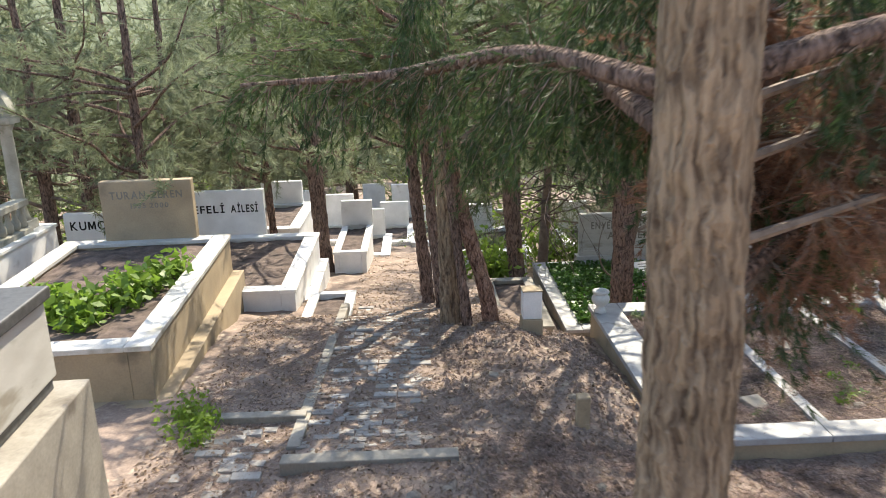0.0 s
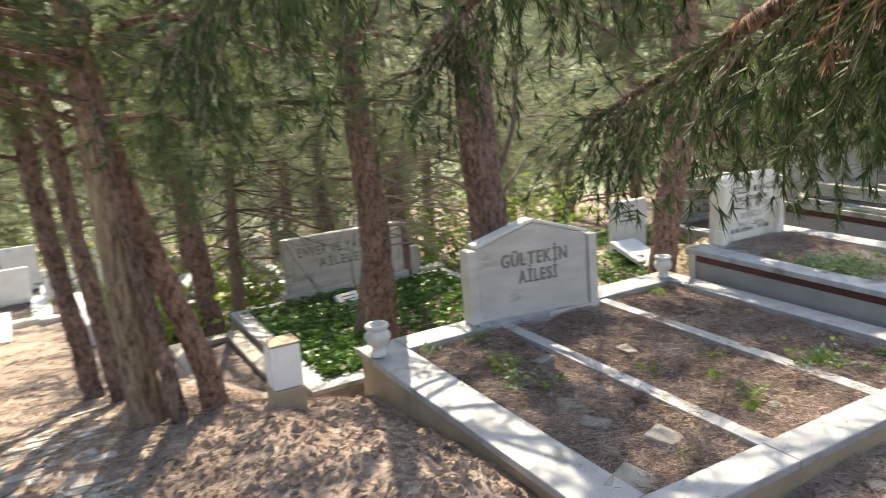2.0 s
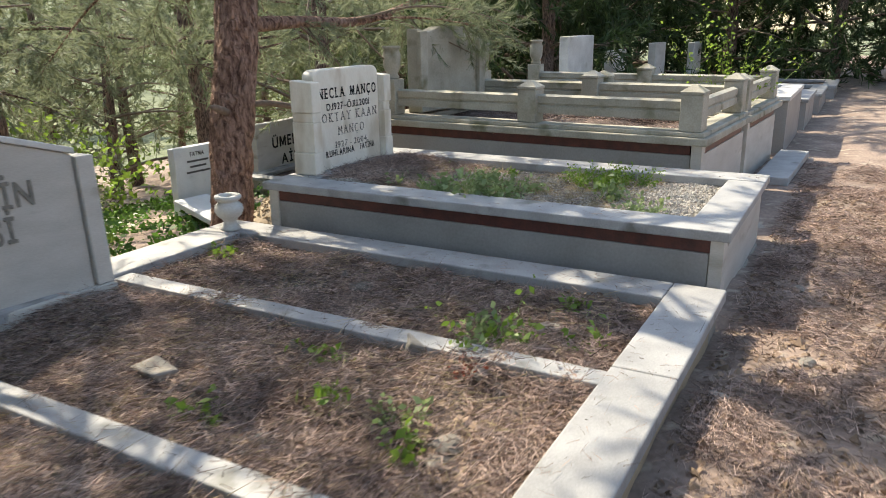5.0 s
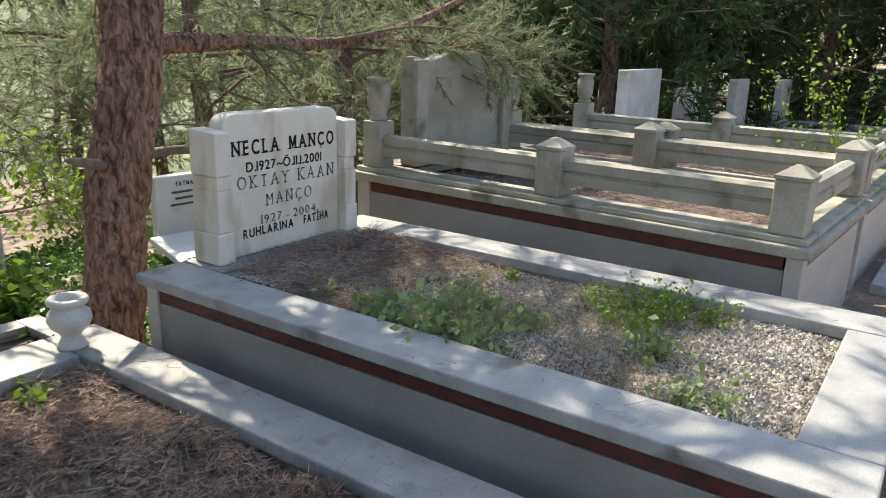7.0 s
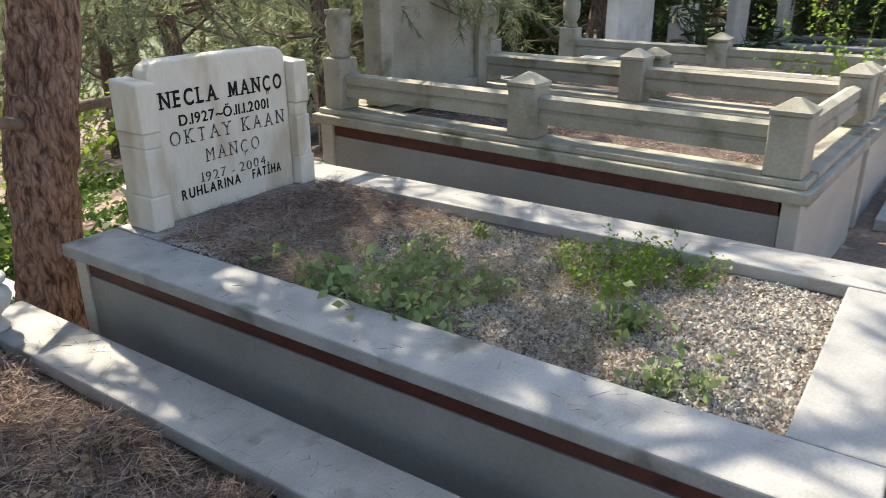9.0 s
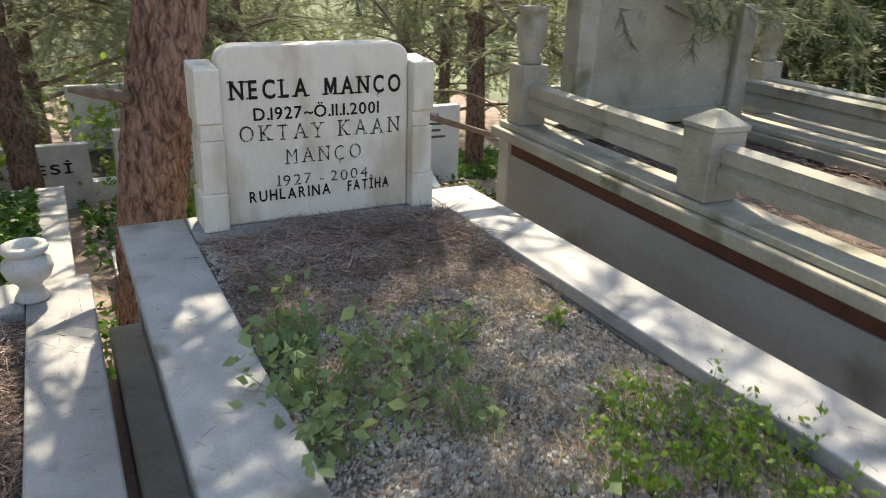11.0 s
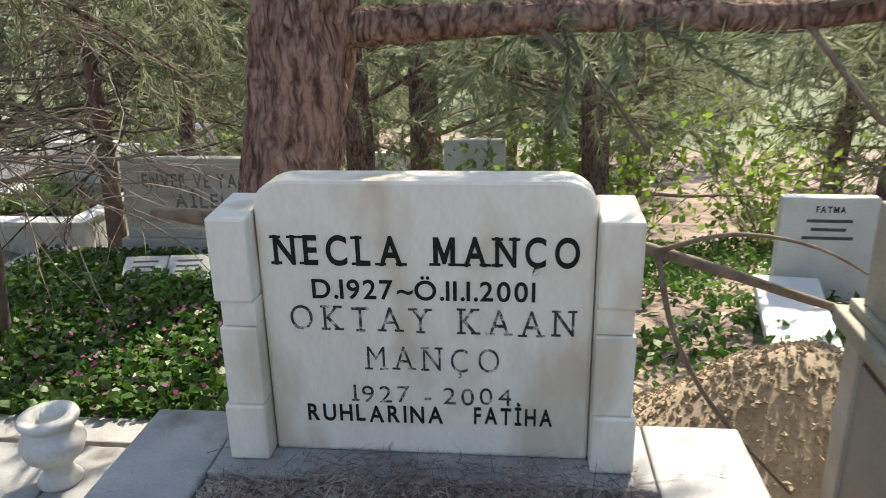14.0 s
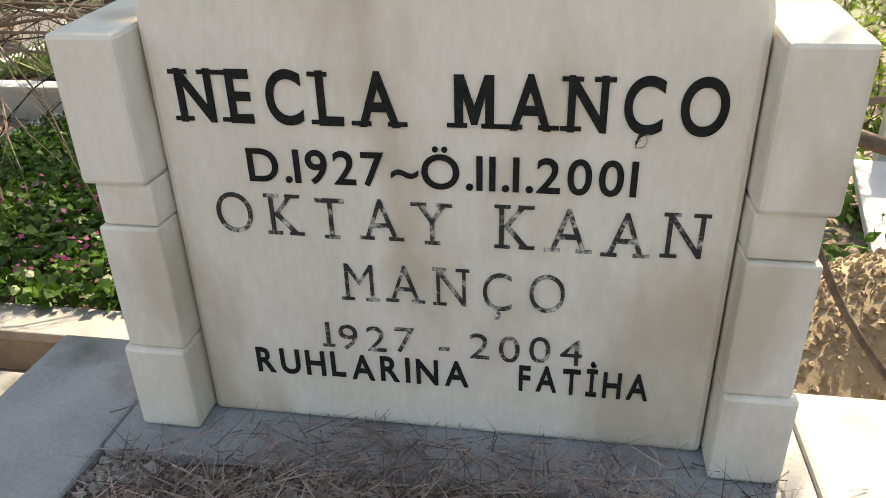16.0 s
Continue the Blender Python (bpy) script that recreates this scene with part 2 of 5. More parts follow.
def thing(name, label, category, at=None, group="", kind=""):
    ob = new(name)
    ob.empty_display_size = 0.1
    if at is not None:
        ob.matrix_basis = at
    return tagged(ob, label, category, group, kind)


def solo(name, shape, mat, label, category, smooth=False, at=None, group="", kind=""):
    ob = part(name, shape, mat, None, "", smooth, at)
    return tagged(ob, label, category, group, kind)


def box(x0, x1, y0, y1, z0, z1, bevel=0.006, wobble=0.0):
    bm = bmesh.new()
    bmesh.ops.create_cube(bm, size=1)
    for v in bm.verts:
        v.co = ((x0 + x1) / 2 + v.co.x * (x1 - x0), (y0 + y1) / 2 + v.co.y * (y1 - y0), (z0 + z1) / 2 + v.co.z * (z1 - z0))
        if wobble:
            v.co += Vector([random.uniform(-wobble, wobble) for _ in range(3)])
    if bevel:
        bmesh.ops.bevel(bm, geom=bm.edges[:], offset=bevel, segments=2, affect="EDGES", profile=0.5)
    return bm


def prism(outline, y0, y1, bevel=0.008):
    """An outline in x and z, pulled from y0 to y1."""
    bm = bmesh.new()
    f = bm.faces.new([bm.verts.new((x, y0, z)) for x, z in outline])
    got = bmesh.ops.extrude_face_region(bm, geom=[f])
    bmesh.ops.translate(bm, verts=[v for v in got["geom"] if isinstance(v, bmesh.types.BMVert)], vec=(0, y1 - y0, 0))
    if bevel:
        bmesh.ops.bevel(bm, geom=bm.edges[:], offset=bevel, segments=2, affect="EDGES", profile=0.5)
    return bm


def lathe(profile, sides=24, square=False):
    """A profile of (radius, z) turned round z."""
    verts, faces = [], []
    for r, z in profile:
        for i in range(sides):
            a = 2 * math.pi * (i + (0.5 if square else 0)) / sides
            verts.append((r * math.cos(a), r * math.sin(a), z))
    n = len(profile)
    for k in range(n - 1):
        for i in range(sides):
            j = (i + 1) % sides
            faces.append((k * sides + i, k * sides + j, (k + 1) * sides + j, (k + 1) * sides + i))
    faces.append(tuple(reversed(range(sides))))
    faces.append(tuple(range((n - 1) * sides, n * sides)))
    return verts, faces


def smooth_path(points, steps):
    """A smooth curve through points (x, y, z, radius)."""
    p = [np.array(q, float) for q in points]
    p = [2 * p[0] - p[1]] + p + [2 * p[-1] - p[-2]]
    out = []
    for i in range(1, len(p) - 2):
        for s in range(steps):
            t = s / steps
            a, b, c, d = p[i - 1], p[i], p[i + 1], p[i + 2]
            out.append(0.5 * (2 * b + (c - a) * t + (2 * a - 5 * b + 4 * c - d) * t * t + (3 * b - 3 * c + d - a) * t ** 3))
    out.append(p[-2])
    return np.array(out)


def tube(path, sides=8, rough=0.0, seed=0, plates=False):
    """A tapered limb along rows of (x, y, z, radius); with plates the surface breaks into bark ridges."""
    verts, faces = [], []
    n = len(path)
    up = np.array((0.0, 0.0, 1.0))
    for k in range(n):
        d = path[min(k + 1, n - 1), :3] - path[max(k - 1, 0), :3]
        d /= np.linalg.norm(d) + 1e-9
        side = np.cross(d, (1.0, 0.03, 0.02) if abs(d[2]) > 0.7 else up)
        side /= np.linalg.norm(side) + 1e-9
        other = np.cross(side, d)
        for i in range(sides):
            a = 2 * math.pi * i / sides
            r = path[k, 3]
            q = path[k, :3] + r * (math.cos(a) * side + math.sin(a) * other)
            if rough:
                w = noise.noise(Vector((q[0] * 9 + seed, q[1] * 9, q[2] * 3)))
                r2 = r * (1 + rough * w)
                if plates:
                    f = noise.noise(Vector((q[0] * 34 + seed, q[1] * 34, q[2] * 9)))
                    r2 += 0.016 * max(-0.8, min(0.5, f * 2.2))
                q = path[k, :3] + r2 * (math.cos(a) * side + math.sin(a) * other)
            verts.append(q)
    for k in range(n - 1):
        for i in range(sides):
            j = (i + 1) % sides
            faces.append((k * sides + i, k * sides + j, (k + 1) * sides + j, (k + 1) * sides + i))
    faces.append(tuple(range((n - 1) * sides, n * sides)))
    faces.append(tuple(reversed(range(sides))))
    return verts, faces


def joined(shapes):
    verts, faces = [], []
    for v, f in shapes:
        n = len(verts)
        verts.extend(v)
        faces.extend([tuple(i + n for i in q) for q in f])
    return verts, faces


def spikes_mesh(name, base, way, length, width, rng):
    """Many thin needles, one triangle each, from arrays of foot, direction, length and width."""
    n = len(base)
    ref = rng.normal(size=(n, 3))
    side = np.cross(way, ref)
    side /= np.linalg.norm(side, axis=1, keepdims=True) + 1e-9
    v = np.empty((n, 3, 3))
    v[:, 0] = base - side * width[:, None] / 2
    v[:, 1] = base + side * width[:, None] / 2
    v[:, 2] = base + way * length[:, None]
    me = bpy.data.meshes.new(name)
    me.vertices.add(3 * n)
    me.vertices.foreach_set("co", v.ravel())
    me.loops.add(3 * n)
    me.loops.foreach_set("vertex_index", np.arange(3 * n, dtype=np.int32))
    me.polygons.add(n)
    me.polygons.foreach_set("loop_start", np.arange(0, 3 * n, 3, dtype=np.int32))
    me.update(calc_edges=True)
    return me


def quads_mesh(name, v):
    """Separate four-cornered leaves from an array (n, 4, 3)."""
    n = len(v)
    me = bpy.data.meshes.new(name)
    me.vertices.add(4 * n)
    me.vertices.foreach_set("co", v.ravel())
    me.loops.add(4 * n)
    me.loops.foreach_set("vertex_index", np.arange(4 * n, dtype=np.int32))
    me.polygons.add(n)
    me.polygons.foreach_set("loop_start", np.arange(0, 4 * n, 4, dtype=np.int32))
    me.update(calc_edges=True)
    return me


def unit(a):
    return a / (np.linalg.norm(a, axis=-1, keepdims=True) + 1e-9)


def leaf_quads(centre, size, rng, flat=0.5, long=1.7):
    """Diamond leaves of random tilt at centres; flat pulls them level."""
    n = len(centre)
    nrm = rng.normal(size=(n, 3)) * (1 - flat) + np.array((0, 0, 1.0)) * flat
    nrm = unit(nrm)
    a = unit(np.cross(nrm, rng.normal(size=(n, 3))))
    b = np.cross(nrm, a)
    s = size[:, None]
    v = np.empty((n, 4, 3))
    v[:, 0] = centre - a * s * long / 2
    v[:, 1] = centre + b * s / 2 + nrm * s * 0.15
    v[:, 2] = centre + a * s * long / 2
    v[:, 3] = centre - b * s / 2 + nrm * s * 0.15
    return v


def tufts(foot, way, count, length, width, spread, rng):
    """Needle arrays: count needles from each foot, fanned round its way."""
    f = np.repeat(foot, count, axis=0)
    w = np.repeat(way, count, axis=0)
    d = unit(w + spread * rng.normal(size=w.shape))
    n = len(f)
    f = f + w * (rng.random((n, 1)) * length * 0.8)
    return f, d, length * rng.uniform(0.6, 1.1, n), np.full(n, width)


SERIFS = {"N": ((0.1, 0), (0.1, 1), (0.9, 1)), "E": ((0.05, 0), (0.05, 1)), "L": ((0.08, 0), (0.08, 1)), "A": ((0.06, 0), (0.94, 0)), "M": ((0.06, 0), (0.94, 0)),
          "K": ((0.1, 0), (0.1, 1), (0.9, 0), (0.86, 1)), "T": ((0.5, 0),), "Y": ((0.5, 0), (0.08, 1), (0.92, 1)), "1": ((0.5, 0),)}


def glyph(ch, bold):
    cu = bpy.data.curves.new("lettering", "FONT")
    cu.body, cu.offset, cu.extrude = ch, bold, 0.02
    ob = new("lettering_source", cu)
    me = bpy.data.meshes.new_from_object(ob.evaluated_get(bpy.context.evaluated_depsgraph_get()))
    bpy.data.objects.remove(ob)
    co = np.empty(len(me.vertices) * 3)
    me.vertices.foreach_get("co", co)
    return me, co.reshape(-1, 3)


def bold_m(cap, floor):
    """A broad capital M as one outline."""
    outline = ((0, 0), (0.22, 0), (0.22, 0.60), (0.42, 0.06), (0.58, 0.06), (0.78, 0.60), (0.78, 0), (1, 0), (1, 1), (0.76, 1), (0.5, 0.42), (0.24, 1), (0, 1))
    bm = prism([(x * cap * 1.02, floor + z * cap) for x, z in outline], -0.02, 0.02, 0)
    for v in bm.verts:
        v.co = (v.co.x, v.co.z, -v.co.y)
    me = as_mesh("letter", bm)
    co = np.empty(len(me.vertices) * 3)
    me.vertices.foreach_get("co", co)
    return me, co.reshape(-1, 3)


def inscription(parent, body, x0, x1, z0, z1, y, mat, bold=0.0, serif=0.0, depth=0.002, label="", gap=0.16, jitter=0.0):
    """Words set letter by letter from x0 to x1, from baseline z0 to capital height z1; each letter is a part."""
    _, ref = glyph("H", 0.0)
    cap = ref[:, 1].max() - ref[:, 1].min()
    floor = ref[:, 1].min()
    cells, x = [], 0.0
    for ch in body:
        if ch == " ":
            x += 0.32
            continue
        me, co = bold_m(cap, floor) if ch == "M" and bold > 0.008 else glyph(ch, bold)
        lo, hi = co[:, 0].min(), co[:, 0].max()
        cells.append((ch, me, co, x - lo, x, x + hi - lo))
        x += hi - lo + gap * (0.5 if ch in ".~-" else 1)
    total = cells[-1][5]
    sx, sz = (x1 - x0) / total, (z1 - z0) / cap
    line = part("inscription", box(x0, x0 + 0.002, y + 0.002, y + 0.004, z0, z0 + 0.002, 0), mat, parent, label)
    for ch, me, co, dx, a, b in cells:
        dz = random.uniform(-jitter, jitter)
        out = np.empty_like(co)
        out[:, 0] = x0 + (co[:, 0] + dx) * sx
        out[:, 2] = z0 + dz + (co[:, 1] - floor) * sz
        out[:, 1] = y - (co[:, 2] + 0.02) / 0.04 * depth
        me.vertices.foreach_set("co", out.ravel())
        me.materials.clear()
        me.update()
        if serif and ch in SERIFS:
            bm = bmesh.new()
            bm.from_mesh(me)
            wa, wb = x0 + a * sx, x0 + b * sx
            for u, v in SERIFS[ch]:
                c = wa + u * (wb - wa)
                t = serif * 0.22
                zc = z0 + dz + t / 2 if v == 0 else z1 + dz - t / 2
                got = bmesh.ops.create_cube(bm, size=1)["verts"]
                for w in got:
                    w.co = (c + w.co.x * serif, y - depth / 2 + w.co.y * depth * 1.06, zc + w.co.z * t)
            me = as_mesh("letter", bm)
        part("letter", me, mat, line)
    return line


# ---- ground ----
PATH_Y = (-30.0, -8.0, -0.83, 0.65, 1.3, 1.88, 2.4, 2.8, 4.2, 6.8, 8.8, 12.0, 16.0, 26.0, 45.0, 90.0, 160.0)
PATH_Z = (9.0, 4.0, 1.66, 1.18, 0.97, 0.78, 0.60, 0.45, 0.30, 0.06, -0.38, -0.9, -1.6, -3.0, -4.0, 8.0, 30.0)
ROW_Y = (-30.0, -8.0, -2.0, 1.5, 2.7, 4.0, 6.7, 7.6, 11.0, 16.0, 26.0, 45.0, 90.0, 160.0)
ROW_Z = (8.5, 3.4, 1.35, 0.36, 0.06, 0.03, -0.15, -0.80, -1.0, -1.9, -3.2, -4.0, 8.0, 30.0)


def ground_z(x, y):
    a = np.interp(y, PATH_Y, PATH_Z)
    b = np.interp(y, ROW_Y, ROW_Z)
    t = np.clip((x - 0.1) / 1.5, 0, 1)
    t = t * t * (3 - 2 * t)
    return a * (1 - t) + b * t


def rough_z(x, y):
    z = float(ground_z(x, y))
    z += 0.05 * noise.noise(Vector((x * 1.7, y * 1.7, 0.3))) + 0.028 * noise.noise(Vector((x * 6, y * 6, 1.7)))
    z += 0.20 * math.exp(-((x - 0.6) / 0.6) ** 2 - ((y - 5.3) / 1.0) ** 2) * (1 + 0.5 * noise.noise(Vector((x * 4, y * 4, 6.0))))
    z += 0.70 * math.exp(-((x - 6.95) / 0.75) ** 2 - ((y - 8.4) / 0.6) ** 2)
    return z


def build_ground():
    def axis(a, b, fine_a, fine_b, step):
        fine = list(np.arange(fine_a, fine_b, step))
        lo, hi = [], []
        v, s = fine_a, step
        while v > a:
            s *= 1.25
            v -= s
            lo.append(v)
        v, s = fine[-1], step
        while v < b:
            s *= 1.25
            v += s
            hi.append(v)
        return lo[::-1] + fine + hi

    xs, ys = axis(-160, 200, -4, 8, 0.09), axis(-40, 220, -1.5, 9.5, 0.09)
    verts = [(x, y, rough_z(x, y)) for y in ys for x in xs]
    n = len(xs)
    faces = [(j * n + i, j * n + i + 1, (j + 1) * n + i + 1, (j + 1) * n + i) for j in range(len(ys) - 1) for i in range(n - 1)]
    me = mesh_of("ground", verts, faces, True)
    me.materials.append(SOIL)
    me.materials.append(HILL)
    mid = np.empty(len(faces) * 3)
    me.polygons.foreach_get("center", mid)
    mid = mid.reshape(-1, 3)
    me.materials.append(MOUND)
    heap = (np.hypot((mid[:, 0] - 6.95) / 1.3, (mid[:, 1] - 8.4) / 1.1) < 1) * 2
    me.polygons.foreach_set("material_index", ((np.hypot(mid[:, 0], mid[:, 1]) > 32) + heap).astype(np.int32))
    tagged(new("ground", me), "dry brown soil strewn with needles and dapples", "ground", kind="structure")


build_ground()


# ---- the ivory family grave with its lettered headstone ----
def bed_mesh(x0, x1, y0, y1, z, bumps=0.02, step=0.06, seed=0):
    nx, ny = int((x1 - x0) / step) + 2, int((y1 - y0) / step) + 2
    verts = []
    for j in range(ny):
        for i in range(nx):
            x, y = x0 + (x1 - x0) * i / (nx - 1), y0 + (y1 - y0) * j / (ny - 1)
            verts.append((x, y, z + bumps * noise.noise(Vector((x * 3 + seed, y * 3, 0))) + bumps * 0.5 * noise.noise(Vector((x * 11, y * 11, seed)))))
    return verts, [(j * nx + i, j * nx + i + 1, (j + 1) * nx + i + 1, (j + 1) * nx + i) for j in range(ny - 1) for i in range(nx - 1)]


def gravel_z(base):
    """Height of the gravel, which lies higher towards the headstone."""
    def height(x, y):
        t = max(0.0, min(1.0, (y - 5.92) / 0.4))
        return base + 0.045 * t * t * (3 - 2 * t) + 0.02 * noise.noise(Vector((x * 3 + 3, y * 3, 0))) + 0.01 * noise.noise(Vector((x * 11, y * 11, 3)))
    return height


def main_grave():
    g = thing("family_grave", "grey marble grave kerb with a dark red band", "grave")
    x0, x1, y0, y1, top = 4.69, 6.16, 4.0, 6.775, 0.43
    part("footing", box(x0 - 0.08, x1 + 0.42, y0 + 0.02, y1 + 0.02, -0.35, 0.02, 0.01), GREYSTONE, g, "grey concrete footing")
    w = 0.035
    # sides and back take the darker PANEL as painted shade, the front stays light
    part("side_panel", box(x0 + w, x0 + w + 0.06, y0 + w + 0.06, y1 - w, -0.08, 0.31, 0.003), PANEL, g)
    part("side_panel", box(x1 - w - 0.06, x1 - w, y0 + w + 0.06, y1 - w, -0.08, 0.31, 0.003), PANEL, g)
    part("front_panel", box(x0 + w, x1 - w, y0 + w, y0 + w + 0.058, -0.08, 0.31, 0.003), GULSTONE, g, "pale front panel, lightened as if lit")
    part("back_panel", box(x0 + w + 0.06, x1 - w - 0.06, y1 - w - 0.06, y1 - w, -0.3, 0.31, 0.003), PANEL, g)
    b = 0.04
    part("band", box(x0 + b, x0 + b + 0.06, y0 + 0.091, y1 - b, 0.312, 0.378, 0.002), REDBAND, g, "dark red stone band")
    part("band", box(x1 - b - 0.06, x1 - b, y0 + b, y1 - b, 0.312, 0.378, 0.002), REDBAND, g, "dark red stone band")
    part("band", box(x0 + b + 0.062, x1 - b - 0.062, y1 - b - 0.06, y1 - b, 0.312, 0.378, 0.002), REDBAND, g)
    part("front_panel", box(x0 + b + 0.1, x1 - b - 0.062, y0 + b, y0 + b + 0.06, 0.312, 0.378, 0.002), GULSTONE, g)
    part("corner_block", box(x0 + 0.028, x0 + 0.135, y0 + 0.028, y0 + 0.09, -0.08, 0.378, 0.004), GULSTONE, g, "pale corner block")
    part("corner_block", box(x0 + 0.028, x0 + 0.1, y1 - 0.1, y1 - 0.028, -0.2, 0.378, 0.004), GULSTONE, g)
    z0 = 0.38
    part("coping_slab", box(x0, 4.922, y0, y1, z0, top, 0.007), COPING, g)
    part("coping_slab", box(5.93, x1, y0, y1, z0, top + 0.001, 0.007), COPING, g)
    part("coping_slab", box(4.925, 5.927, y0, 4.21, z0, top - 0.001, 0.007), COPING, g)
    part("coping_slab", box(4.925, 5.927, 6.51, y1, z0, top + 0.001, 0.007), COPING, g)
    for q in ((4.84, 4.919, 4.19, 6.51), (5.933, 6.01, 4.19, 6.51), (4.92, 5.932, 4.13, 4.207), (4.92, 5.932, 6.513, 6.555)):
        part("lining", box(*q, 0.25, z0 - 0.001, 0), PANEL, g)
    verts, faces = bed_mesh(4.9, 5.95, 4.18, 6.52, 0.0, 0.0, 0.04, 3)
    hump = gravel_z(0.376)
    part("gravel_bed", ([(x, y, hump(x, y)) for x, y, z in verts], faces), BEDSOIL, g, "needle-covered gravel bed")


main_grave()


def main_headstone():
    h = thing("headstone", "ivory marble headstone with black engraved names", "headstone")
    zb, yf, yb = 0.432, 6.612, 6.71
    l, r, top, c = 5.060, 5.784, 1.085, 0.075
    arc = [(r - c + c * math.sin(a), top - 0.055 + 0.055 * math.cos(a)) for a in [k * math.pi / 12 for k in range(7)]]
    left = [(l + r - x, z) for x, z in reversed(arc)]
    part("slab", prism([(l, zb), (r, zb)] + arc[::-1] + left[::-1], yf, yb, 0.009), HEADSTONE, h)

    def pilaster(x0, x1, outward):
        rows = [(zb, 0.575, 0.010, 0.0), (0.575, 0.765, 0.0, 0.004), (0.765, 0.825, -0.006, 0.010), (0.825, 1.015, 0.004, 0.0)]
        p = None
        for k, (a, b2, wide, back) in enumerate(rows):
            xa = x0 - (wide if outward < 0 else 0)
            xb = x1 + (wide if outward > 0 else 0)
            bm = box(xa, xb, 6.562 + back, 6.735, a + 0.0004, b2 - 0.0004, 0.007 if k in (0, 3) else 0.004)
            if k == 3:
                for v in bm.verts:
                    if v.co.z > b2 - 0.02 and v.co.y > 6.65:
                        v.co.z += 0.012
            if p is None:
                p = part("pilaster", bm, HEADSTONE, h)
            else:
                part("block", bm, HEADSTONE, p)

    pilaster(4.974, l - 0.002, -1)
    pilaster(r + 0.002, 5.870, 1)
    y = yf - 0.0005
    inscription(h, "NECLA", 5.098, 5.378, 0.899, 0.963, y, INK, 0.018, 0.024, 0.002, "bold black painted letters", 0.27)
    inscription(h, "MANÇO", 5.444, 5.750, 0.900, 0.963, y, INK, 0.018, 0.024, 0.002, "bold black painted letters", 0.27)
    inscription(h, "D.1927~Ö.II.I.2001", 5.176, 5.660, 0.821, 0.864, y, INK, 0.012, 0, 0.002, "black painted letters", 0.13)
    inscription(h, "OKTAY", 5.122, 5.432, 0.743, 0.801, y, WORN, -0.010, 0.020, 0.002, "worn black letters", 0.36, 0.002)
    inscription(h, "KAAN", 5.498, 5.744, 0.741, 0.801, y, WORN, -0.006, 0.020, 0.002, "worn black letters", 0.36, 0.002)
    inscription(h, "MANÇO", 5.290, 5.584, 0.650, 0.707, y, WORN, -0.012, 0.018, 0.002, "worn black letters", 0.36, 0.002)
    inscription(h, "1927 - 2004.", 5.254, 5.632, 0.567, 0.608, y, WORN, -0.006, 0.018, 0.002, "worn black numerals", 0.2, 0.002)
    inscription(h, "RUHLARINA", 5.143, 5.457, 0.516, 0.557, y, INK, 0.016, 0, 0.002, "black painted letters", 0.2, 0.0015)
    inscription(h, "FATİHA", 5.528, 5.703, 0.519, 0.560, y, INK, 0.016, 0, 0.002, "black painted letters", 0.2, 0.0015)


main_headstone()


def urn(x, y, z, s=1.0):
    prof = [(0.062, 0), (0.066, 0.012), (0.05, 0.035), (0.04, 0.055), (0.052, 0.075), (0.08, 0.10), (0.094, 0.135), (0.088, 0.165), (0.066, 0.185), (0.062, 0.195), (0.082, 0.205), (0.088, 0.22), (0.082, 0.232), (0.055, 0.232), (0.05, 0.19), (0.03, 0.16)]
    solo("marble_urn", lathe([(r * s, h * s) for r, h in prof], 20), MARBLE, "weathered ivory marble urn on the grave kerb", "urn", True, pose(x, y, z, 0, 0, random.uniform(0, 90)), "grave urns")


urn(4.38, 6.76, 0.2, 0.9)
urn(1.36, 6.68, 0.2, 1.05)


# ---- the wide three-plot grave ----
def wide_grave():
    g = thing("three_plot_grave", "low grey marble kerb round three plots", "grave")
    x0, x1, y0, y1, top = 1.28, 4.575, 3.98, 6.93, 0.2
    for a in ((x0, 1.6, y0 + 0.232, y1), (4.355, x1, y0 + 0.232, y1)):
        part("coping_slab", box(*a, top - 0.055, top, 0.008), COPING, g)
    for a, b in ((x0, 2.45), (2.453, 3.6), (3.603, x1)):
        part("coping_slab", box(a, b, y0, y0 + 0.23, top - 0.055, top + 0.001, 0.008), COPING, g)
    part("coping_slab", box(1.603, 4.352, 6.66, y1, top - 0.055, top + 0.001, 0.008), COPING, g)
    d = 0.03
    part("kerb_wall", box(x0 + d, x0 + 0.3, y0 + d, y1 - d, -0.45, top - 0.056, 0.004), OCHRE, g, "ochre stained kerb wall")
    part("kerb_wall", box(x1 - 0.2, x1 - d, y0 + d, y1 - d, -0.3, top - 0.056, 0.004), GREYSTONE, g)
    part("kerb_wall", box(x0 + 0.302, x1 - 0.202, y0 + d, y0 + 0.2, -0.3, top - 0.056, 0.004), OCHRE, g, "ochre stained kerb wall")
    part("kerb_wall", box(x0 + 0.302, x1 - 0.202, y1 - 0.2, y1 - d, -0.9, top - 0.056, 0.004), GREYSTONE, g)
    for x in (2.5, 3.53):
        part("divider", box(x - 0.055, x + 0.055, y0 + 0.232, 6.658, top - 0.09, top - 0.015, 0.006), COPING, g, "narrow marble divider")
    part("earth_bed", bed_mesh(x0 + 0.28, x1 - 0.2, y0 + 0.2, y1 - 0.2, 0.13, 0.05, 0.05, 9), BEDSOIL, g, "bed of soil and fallen needles")


wide_grave()


